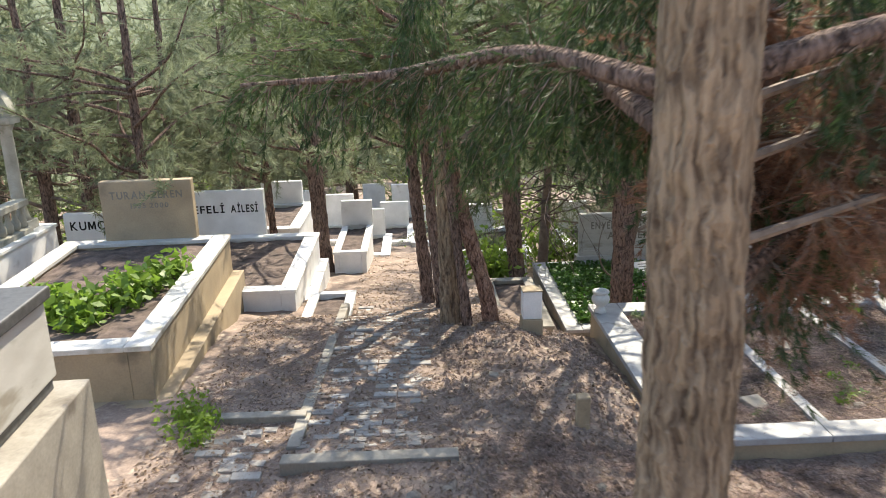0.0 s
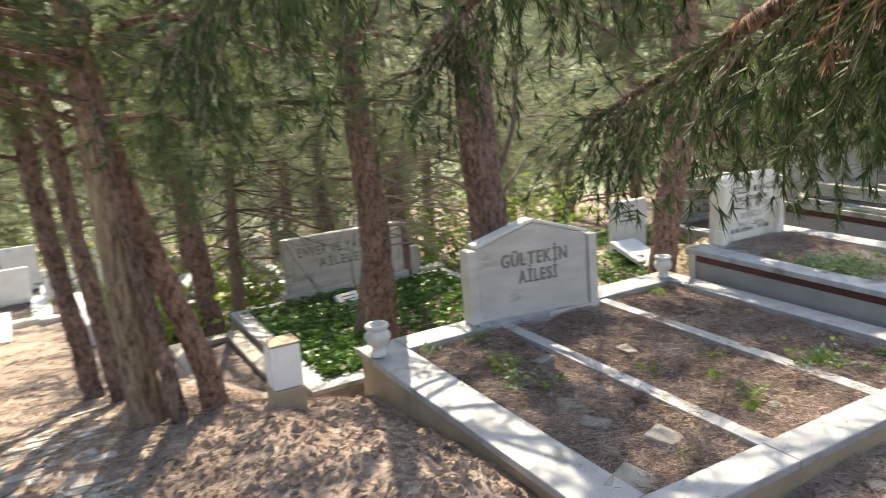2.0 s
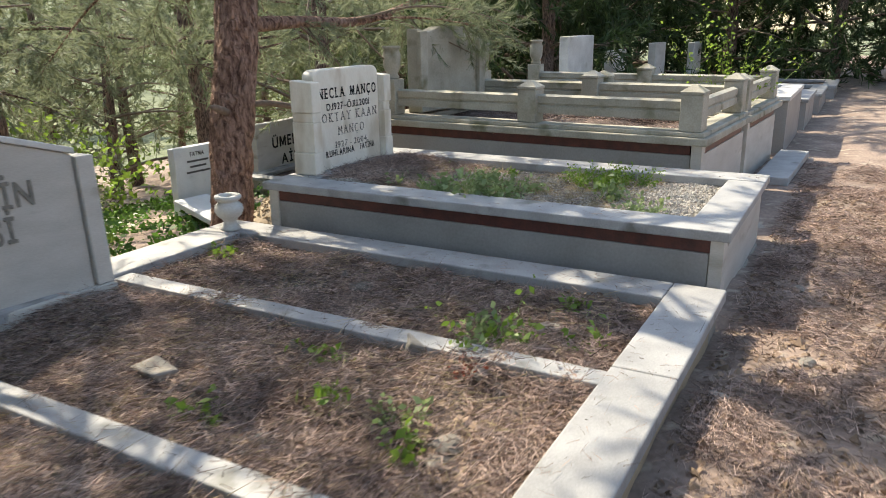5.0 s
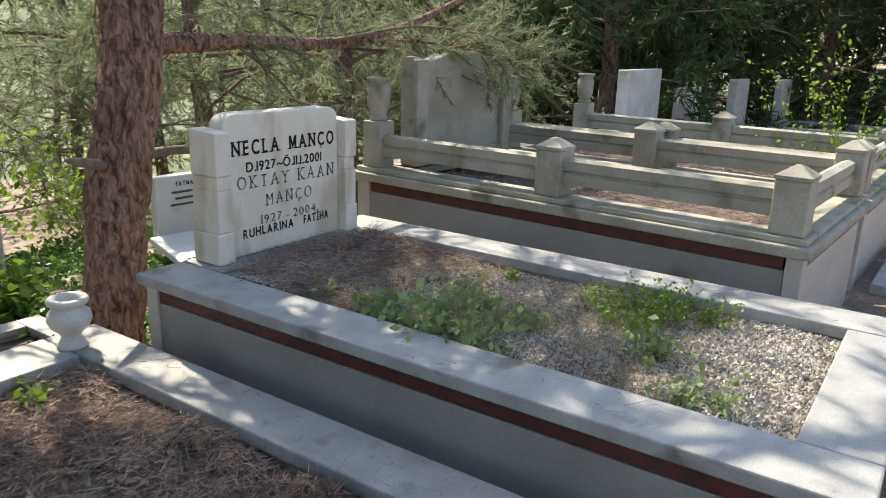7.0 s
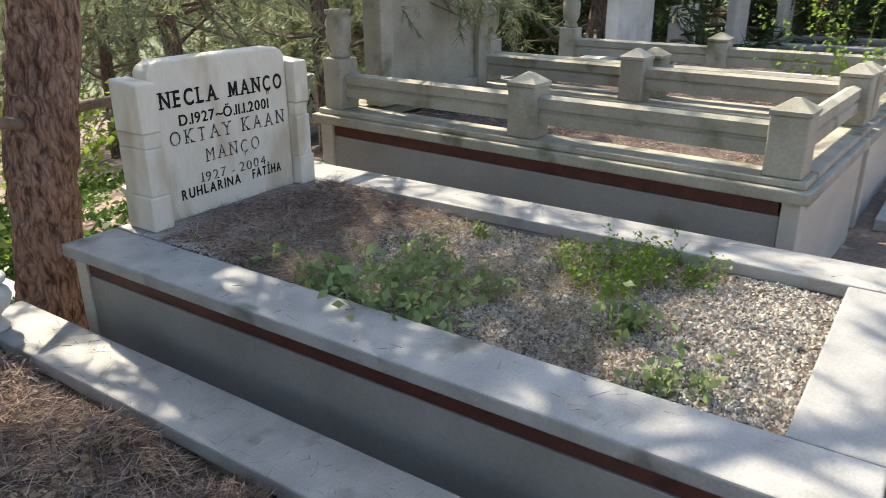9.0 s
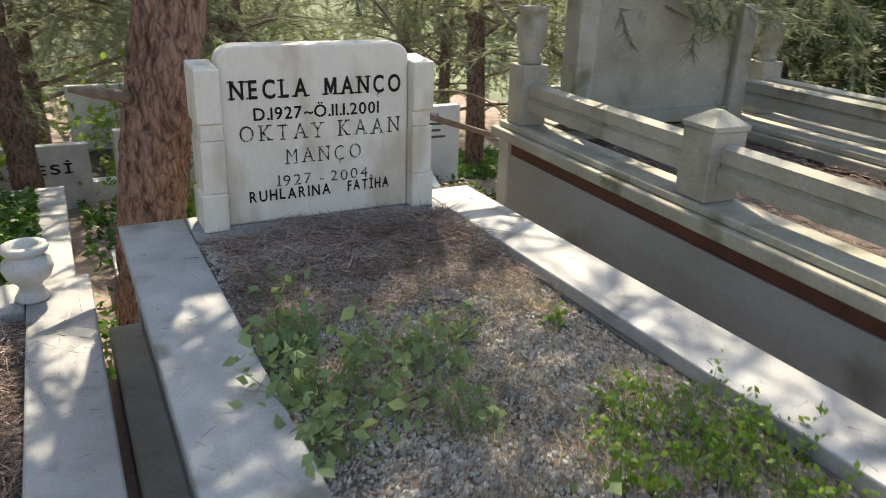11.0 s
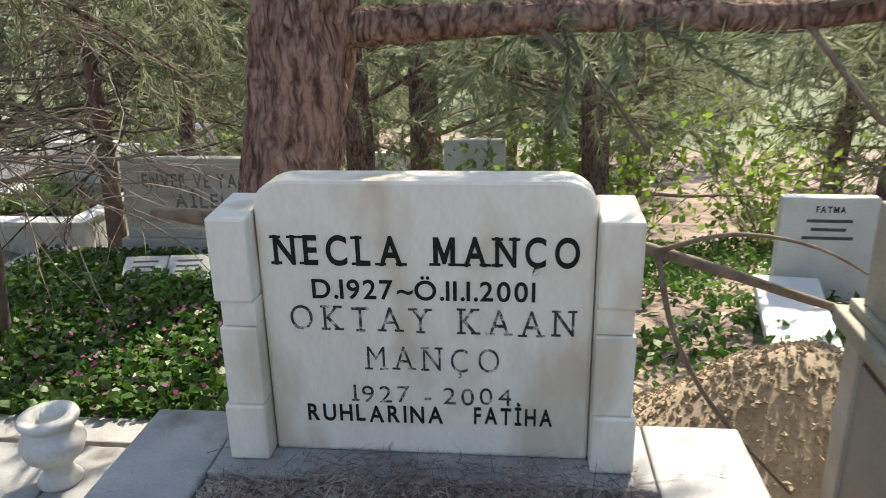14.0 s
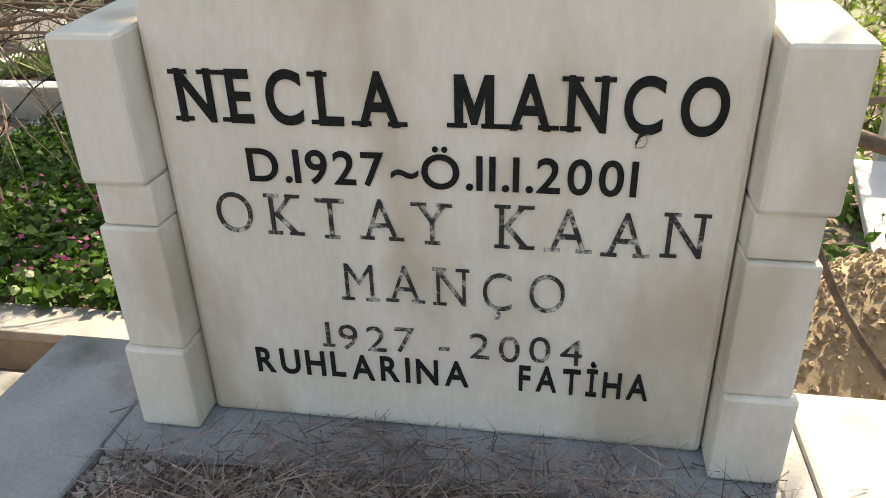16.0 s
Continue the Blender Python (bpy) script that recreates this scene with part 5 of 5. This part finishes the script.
def lying_needles(name, x0, x1, y0, y1, n, zf, mat, seed, label, length=0.07, width=0.0022, lift=0.012, category="pine needles"):
    rng = np.random.default_rng(seed)
    x, y = rng.uniform(x0, x1, n), rng.uniform(y0, y1, n)
    keep = np.array([noise.noise(Vector((a * 2.3 + seed, b * 2.3, 0))) + 0.5 * noise.noise(Vector((a * 7, b * 7, seed))) > rng.uniform(-0.7, 0.45) for a, b in zip(x, y)])
    x, y = x[keep], y[keep]
    n = len(x)
    z = np.array([zf(a, b) for a, b in zip(x, y)]) + rng.uniform(0.001, lift, n)
    way = unit(np.stack([rng.normal(size=n), rng.normal(size=n), rng.normal(size=n) * 0.24], 1))
    me = spikes_mesh(name, np.stack([x, y, z], 1), way, length * rng.uniform(0.5, 1.3, n), np.full(n, width), rng)
    solo(name, me, mat, label, category, kind="stuff")


def bed_z(z, bumps, seed):
    return lambda x, y: z + bumps * noise.noise(Vector((x * 3 + seed, y * 3, 0))) + bumps * 0.5 * noise.noise(Vector((x * 11, y * 11, seed)))


lying_needles("fallen_needles", 1.61, 4.34, 4.22, 6.66, 150000, bed_z(0.13, 0.05, 9), NEEDLE, 1, "brown fallen pine needles on the plots", 0.09, 0.0034, 0.045)
lying_needles("fallen_needles", -0.2, 9.0, 2.2, 3.97, 120000, rough_z, NEEDLE, 2, "brown fallen pine needles on the path", 0.08, 0.0034, 0.025)
lying_needles("fallen_needles", -2.4, 1.2, 2.4, 7.4, 60000, rough_z, NEEDLE, 4, "brown fallen pine needles on the slope", 0.07, 0.0028, 0.02)
lying_needles("fallen_needles", 4.94, 5.92, 4.5, 6.52, 6000, gravel_z(0.382), NEEDLE, 5, "brown fallen needles on the gravel", 0.07, 0.0018, 0.02)
lying_needles("fallen_needles", 4.94, 5.92, 5.8, 6.52, 9000, gravel_z(0.382), NEEDLE, 15, "brown fallen needles on the gravel", 0.08, 0.002, 0.03)
lying_needles("fallen_needles", 4.98, 5.90, 6.46, 6.60, 1800, lambda x, y: 0.431, NEEDLE, 6, "needles heaped against the headstone", 0.09, 0.002, 0.012)
lying_needles("fallen_needles", 6.5, 9.2, 4.7, 6.8, 14000, lambda x, y: 0.545 + 0.03 * noise.noise(Vector((x * 4, y * 4, 0))), NEEDLE, 7, "brown needles in the fenced graves", 0.08, 0.003, 0.03)
for k, (a, b2, c2, e, zz, n) in enumerate(((1.61, 4.34, 3.99, 4.2, 0.202, 300), (4.7, 4.91, 4.0, 6.7, 0.432, 140), (5.87, 6.14, 4.0, 6.7, 0.432, 160), (1.29, 1.59, 4.2, 6.6, 0.202, 160), (4.36, 4.56, 4.2, 6.6, 0.202, 400))):
    lying_needles("fallen_needles", a, b2, c2, e, n, lambda x, y: zz, NEEDLE, 40 + k, "scattered needles on the marble kerb", 0.06, 0.002, 0.004)
lying_needles("dry_grass", 4.96, 5.9, 4.6, 6.2, 5200, gravel_z(0.38), DRYGRASS, 25, "dry straw grass on the gravel", 0.10, 0.0024, 0.02, "dry grass")
lying_needles("dry_grass", 1.65, 4.3, 4.3, 6.6, 7000, bed_z(0.135, 0.05, 9), DRYGRASS, 26, "dry straw grass on the plots", 0.11, 0.003, 0.05, "dry grass")


def needle_clumps(name, x0, x1, y0, y1, count, zf, seed, label):
    """Small tangled heaps of fallen needles."""
    rng = np.random.default_rng(seed)
    cx, cy = rng.uniform(x0, x1, count), rng.uniform(y0, y1, count)
    each = 90
    r = np.repeat(rng.uniform(0.03, 0.09, count), each)
    n = count * each
    dx, dy = rng.normal(size=n) * r * 0.6, rng.normal(size=n) * r * 0.6
    hump = 0.35 * r * np.exp(-(dx ** 2 + dy ** 2) / (r ** 2)) * rng.random(n)
    base = np.repeat([zf(a, b) for a, b in zip(cx, cy)], each)
    foot = np.stack([np.clip(np.repeat(cx, each) + dx, x0, x1), np.clip(np.repeat(cy, each) + dy, y0, y1), base + hump + 0.004], 1)
    way = unit(np.stack([rng.normal(size=n), rng.normal(size=n), rng.normal(size=n) * 0.3], 1))
    solo(name, spikes_mesh(name, foot, way, 0.085 * rng.uniform(0.5, 1.3, n), np.full(n, 0.0036), rng), NEEDLE, label, "pine needles", kind="stuff")


needle_clumps("needle_heaps", 1.66, 4.3, 4.26, 6.6, 620, bed_z(0.13, 0.05, 9), 71, "tangled heaps of brown needles on the plots")
needle_clumps("needle_heaps", 5.0, 5.86, 6.05, 6.45, 46, gravel_z(0.38), 72, "tangled brown needles on the gravel")
needle_clumps("needle_heaps", 0.2, 8.0, 2.3, 3.9, 520, rough_z, 73, "tangled heaps of brown needles on the path")


def litter(x0, x1, y0, y1, n, zf, seed, label):
    rng = np.random.default_rng(seed)
    x, y = rng.uniform(x0, x1, n), rng.uniform(y0, y1, n)
    c = np.stack([x, y, [zf(a, b) + 0.006 for a, b in zip(x, y)]], 1)
    v = leaf_quads(c, rng.uniform(0.008, 0.026, n), rng, 0.72, 1.8)
    solo("dry_leaves", quads_mesh("dry_leaves", v), DRYLEAF, label, "leaf litter", kind="stuff")


litter(-2.6, 1.25, 2.3, 8.0, 16000, rough_z, 61, "dry brown leaf litter on the slope")
litter(0.0, 8.0, 2.0, 3.96, 11000, rough_z, 62, "dry brown leaf litter along the path")
litter(1.62, 4.34, 4.22, 6.65, 7000, bed_z(0.14, 0.05, 9), 63, "dry brown leaf litter on the plots")
litter(-1.6, 0.2, 8.0, 14.0, 5000, rough_z, 64, "dry brown leaf litter down the path")


def crumbs(name, x0, x1, y0, y1, count, zf, small, large, mat, label, category, seed):
    """Many small angular stones or clods lying on a surface."""
    rng = np.random.default_rng(seed)
    base = np.array([(1, 0, 0), (0, 1, 0), (-1, 0, 0), (0, -1, 0), (0, 0, 1), (0, 0, -1)], float)
    tri = [(0, 1, 4), (1, 2, 4), (2, 3, 4), (3, 0, 4), (1, 0, 5), (2, 1, 5), (3, 2, 5), (0, 3, 5)]
    verts, faces = [], []
    for k in range(count):
        x, y = rng.uniform(x0, x1), rng.uniform(y0, y1)
        s = small + (large - small) * rng.uniform(0, 1) ** 2
        m = base * (s * rng.uniform(0.6, 1.3, 3)) + rng.normal(size=(6, 3)) * s * 0.25
        a = rng.uniform(0, 6.28)
        c, q = math.cos(a), math.sin(a)
        z = zf(x, y) + 0.25 * small
        n = len(verts)
        verts.extend([(x + v[0] * c - v[1] * q, y + v[0] * q + v[1] * c, z + v[2]) for v in m])
        faces.extend([(i + n, j + n, l + n) for i, j, l in tri])
    solo(name, (verts, faces), mat, label, category, kind="stuff")


crumbs("gravel", 4.93, 5.925, 4.215, 6.505, 30000, gravel_z(0.376), 0.004, 0.010, PEBBLE, "pale grey gravel filling the grave bed", "gravel", 8)
crumbs("clods", 1.62, 4.34, 4.22, 6.65, 2600, bed_z(0.13, 0.05, 9), 0.006, 0.030, STONE, "small grey stones and clods in the plots", "clods", 66)
crumbs("clods", 0.0, 8.0, 2.0, 3.96, 4200, rough_z, 0.004, 0.024, DRYLEAF, "brown clods and cone scales along the path", "clods", 67)
crumbs("clods", -0.40, 1.25, 2.4, 6.6, 4200, rough_z, 0.006, 0.034, SOIL, "loose clods of dug earth on the slope", "clods", 68)
crumbs("clods", 5.9, 8.0, 7.5, 9.3, 9000, rough_z, 0.005, 0.020, MOUND, "dry ochre clods on the earth heap", "clods", 65)


def stone_mesh(seed):
    rng = np.random.default_rng(seed)
    bm = bmesh.new()
    bmesh.ops.create_icosphere(bm, subdivisions=2, radius=1)
    for v in bm.verts:
        v.co *= 1 + 0.35 * noise.noise(v.co * 1.3 + Vector((seed * 3.1, 0, 0)))
        v.co.z *= 0.5
    me = as_mesh("stone", bm)
    me.materials.append(STONE)
    return me


def flat_stones():
    """Broken slabs lying in the plots."""
    for k, (x, y, sx, sy, turn, tilt) in enumerate(((2.15, 4.62, 0.10, 0.08, 20, 8), (2.0, 5.25, 0.12, 0.07, 70, 10), (1.95, 4.95, 0.09, 0.06, 130, -6), (3.55, 4.95, 0.11, 0.06, 35, 9), (2.9, 5.7, 0.09, 0.05, 80, 7), (2.3, 5.9, 0.08, 0.06, 10, -8), (1.66, 4.36, 0.13, 0.10, 25, 12))):
        bm = box(-sx, sx, -sy, sy, -0.025, 0.025, 0.012, 0.014)
        solo("flat_stone", bm, STONE, "broken flat grey stone among fallen needles", "stone", at=pose(x, y, 0.15, tilt, tilt / 2, turn), group="flat stones")


flat_stones()


def stones():
    rng = random.Random(4)
    kinds = [stone_mesh(k) for k in range(5)]
    zf = bed_z(0.13, 0.05, 9)
    for k in range(70):
        if k < 34:
            x, y = rng.uniform(1.7, 4.25), rng.uniform(4.3, 6.5)
            z = zf(x, y)
        else:
            x, y = rng.uniform(-1.6, 5.5), rng.uniform(2.5, 3.9)
            if x < 0.9:
                y = rng.uniform(2.6, 6.5)
            z = rough_z(x, y)
        s = rng.uniform(0.02, 0.055) if k % 6 else rng.uniform(0.05, 0.075)
        ob = new("stone", kinds[k % 5])
        ob.matrix_basis = pose(x, y, z + s * 0.15, 0, 0, rng.uniform(0, 360)) @ Matrix.Diagonal((s, s * rng.uniform(0.6, 1), s * rng.uniform(0.5, 0.9), 1))
        tagged(ob, "rough grey stone lying on the soil", "stone", "loose stones")


stones()


# ---- weeds ----
def weed(x, y, z, h, spread, stems, leaf, mat, seed, label, name="weed", per=26, flat=0.3):
    rng = np.random.default_rng(seed)
    t = thing(name, label, "plant", pose(x, y, z), "weeds")
    st, c = [], []
    for _ in range(stems):
        a = rng.uniform(0, 2 * math.pi)
        s = rng.uniform(0, spread)
        L = limb_path((math.cos(a) * s * 0.6, math.sin(a) * s * 0.6, -0.02), (math.cos(a) * 0.5, math.sin(a) * 0.5, 1), h * rng.uniform(0.5, 1.1), 0.0025, -0.02, rng, 5, 0.15)
        st.append(tube(L, 3))
        k = rng.random(per) * (len(L) - 1.01)
        i = k.astype(int)
        f = (k - i)[:, None]
        c.append(L[i, :3] * (1 - f) + L[i + 1, :3] * f + rng.normal(size=(per, 3)) * leaf * 0.9)
    c = np.concatenate(c)
    tagged(part("stalk", joined(st), mat, t), kind="stuff")
    part("foliage", quads_mesh("foliage", leaf_quads(c, leaf * rng.uniform(0.5, 1.2, len(c)), rng, flat)), mat, t)
    return t


GB = 0.374
for k, (x, y, h, sp, n, leaf) in enumerate(((5.04, 5.74, 0.20, 0.12, 13, 0.031), (5.06, 5.52, 0.19, 0.18, 16, 0.027), (5.24, 5.60, 0.15, 0.2, 14, 0.024), (5.40, 5.48, 0.13, 0.2, 15, 0.02), (5.14, 5.34, 0.16, 0.18, 14, 0.025), (5.32, 5.26, 0.13, 0.15, 15, 0.020), (5.05, 6.02, 0.20, 0.03, 4, 0.026), (4.99, 5.24, 0.22, 0.08, 12, 0.029), (5.50, 5.62, 0.12, 0.12, 10, 0.020), (4.98, 5.44, 0.22, 0.05, 7, 0.030))):
    weed(x, y, GB, h, sp, n, leaf, SAGE, 300 + k, "grey-green weeds growing through gravel", per=10)
for k, (x, y) in enumerate(((5.72, 5.08), (5.80, 4.96), (5.84, 4.82), (5.72, 4.88), (5.78, 4.70), (5.64, 4.98))):
    weed(x, y, GB, 0.15, 0.13, 13, 0.013, LEAF, 310 + k, "bright green weeds growing through gravel", per=22)
for k, (x, y) in enumerate(((5.06, 4.50), (5.00, 4.56), (5.12, 4.44))):
    weed(x, y, GB, 0.12, 0.08, 6, 0.022, SAGE, 316 + k, "small grey-green weed in gravel", per=11)
weed(5.32, 4.74, GB, 0.16, 0.08, 9, 0.026, SAGE, 319, "small green weed in gravel", per=16)
weed(5.50, 4.84, GB, 0.12, 0.08, 8, 0.020, LEAF, 318, "small green weed in gravel", per=16)
weed(5.82, 5.56, GB, 0.07, 0.05, 6, 0.018, LEAF, 345, "small green weed in gravel", per=12)


def straw(x, y, z, h, n, seed):
    rng = np.random.default_rng(seed)
    a = rng.uniform(0, 2 * math.pi, n)
    way = unit(np.stack([np.cos(a), np.sin(a), rng.uniform(0.3, 2.2, n)], 1))
    foot = np.stack([rng.normal(size=n) * 0.025, rng.normal(size=n) * 0.025, np.full(n, -0.01)], 1)
    solo("grass_tuft", spikes_mesh("grass_tuft", foot, way, h * rng.uniform(0.5, 1.1, n), np.full(n, 0.0026), rng), DRYGRASS, "tuft of dry straw-coloured grass in the grave bed", "grass", at=pose(x, y, z), group="dry grass tufts")


tuft_rng = random.Random(31)
for k in range(46):
    if k < 26:
        straw(tuft_rng.uniform(5.0, 5.88), tuft_rng.uniform(4.6, 6.2), GB, tuft_rng.uniform(0.07, 0.16), 26, 600 + k)
    else:
        straw(tuft_rng.uniform(1.75, 4.25), tuft_rng.uniform(4.4, 6.4), 0.125, tuft_rng.uniform(0.08, 0.17), 30, 600 + k)
for k, (x, y, h, m) in enumerate(((3.70, 4.66, 0.16, LEAF), (3.60, 4.72, 0.14, SAGE), (3.80, 4.36, 0.12, LEAF), (3.25, 5.2, 0.12, LEAF), (3.0, 4.72, 0.12, SAGE), (2.0, 5.98, 0.22, LEAF), (3.78, 4.75, 0.15, SAGE), (2.75, 5.3, 0.1, LEAF), (3.0, 5.0, 0.1, LEAF), (1.9, 5.7, 0.2, SAGE), (2.05, 5.5, 0.14, LEAF), (2.1, 4.4, 0.1, SAGE), (4.15, 4.5, 0.1, LEAF), (2.2, 6.6, 0.2, SAGE), (4.15, 6.6, 0.12, LEAF), (1.75, 6.6, 0.12, SAGE), (2.9, 4.6, 0.1, LEAF))):
    weed(x, y, 0.12, h, 0.09, 8, 0.026, m, 320 + k, "small green weed among fallen needles", per=14)
weed(3.56, 4.70, 0.12, 0.45, 0.02, 2, 0.022, LEAF, 340, "tall thin weed stalk in the plot", per=24)
weed(3.43, 4.68, 0.13, 0.10, 0.07, 26, 0.012, RUST, 341, "rust-red dried weed in the plot", per=10)
for k in range(8):
    weed(8.40 + (k % 4) * 0.17, 4.58 + (k // 4) * 0.16, 0.53, 1.3 - 0.1 * (k % 3), 0.05, 3, 0.024, SPRING, 350 + k, "tall airy sunlit weed in the fenced grave", "tall_weed", 26)
for k, (x, y) in enumerate(((-3.7, 5.6), (-3.5, 6.1), (-3.45, 6.5), (-3.9, 6.0), (-3.3, 6.9), (-4.1, 5.7))):
    weed(x, y, 0.67, 0.34, 0.25, 16, 0.075, LEAF, 370 + k, "broad bright green weeds filling the grave", per=14)
for k, (x, y) in enumerate(((-2.35, 4.3), (-2.25, 4.05), (-2.5, 4.5))):
    weed(x, y, rough_z(x, y), 0.25, 0.2, 16, 0.03, SPRING, 380 + k, "pale green weeds beside the pavers", per=20)
weed(3.78, 3.08, 0.04, 0.35, 0.05, 6, 0.06, LEAF, 390, "bright green weed at the path edge", per=10)


# ---- paved path ----
def paving():
    road = thing("pavement", "worn grey paver path running downhill", "path", kind="structure")
    rng = random.Random(9)
    kinds = []
    for k in range(3):
        bm = box(-0.095, 0.095, -0.046, 0.046, -0.05, 0.0, 0.006, 0.003)
        me = as_mesh("paver", bm)
        me.materials.append(PAVER)
        kinds.append(me)
    count = 0

    def lay(x0, x1, y0, y1, shift):
        nonlocal count
        y, row = y0, 0
        while y < y1:
            x = x0 + (row % 2) * 0.1
            while x < x1:
                if rng.random() > 0.06 and count < 520:
                    xx = x + shift * (y - y0)
                    g = (rough_z(xx, y + 0.1) - rough_z(xx, y - 0.1)) / 0.2
                    ob = new("paver", kinds[rng.randrange(3)])
                    ob.parent = road
                    ob.matrix_basis = pose(xx, y, rough_z(xx, y) + rng.uniform(-0.010, 0.010), math.degrees(math.atan(g)), rng.uniform(-2, 2), rng.uniform(-2, 2))
                    count += 1
                x += 0.2
            y += 0.1
            row += 1

    lay(-1.40, -0.50, 3.75, 8.3, 0.0)
    lay(-2.15, -1.65, 3.3, 4.3, -0.05)
    part("edging", box(-0.05, 0.05, -2.0, 2.0, -0.08, 0.02, 0.008), GREYSTONE, road, at=pose(-1.52, 5.9, rough_z(-1.5, 5.9), -5.5, 0, 0))
    part("edging", box(-0.6, 0.6, -0.06, 0.06, -0.1, 0.03, 0.008), GREYSTONE, road, at=pose(-0.95, 3.62, rough_z(-0.95, 3.62), 0, 0, 0))
    part("edging", box(-0.35, 0.35, -0.05, 0.05, -0.1, 0.06, 0.008), GREYSTONE, road, at=pose(-1.85, 4.45, rough_z(-1.85, 4.45), 0, 0, 0))


paving()


# strap-leaved plants in the white grave behind
for k in range(10):
    rng2 = np.random.default_rng(400 + k)
    x, y = rng2.uniform(-0.1, 1.05), rng2.uniform(12.1, 13.3)
    n = 26
    a = rng2.uniform(0, 2 * math.pi, n)
    way = unit(np.stack([np.cos(a), np.sin(a), rng2.uniform(0.4, 1.6, n)], 1))
    me = spikes_mesh("strap_plant", np.zeros((n, 3)) + np.array((0, 0, -0.03)), way, rng2.uniform(0.3, 0.55, n), np.full(n, 0.05), rng2)
    solo("strap_plant", me, SAGE, "pale strap-leaved plant in the white grave", "plant", at=pose(x, y, -0.66), group="strap-leaved plants")
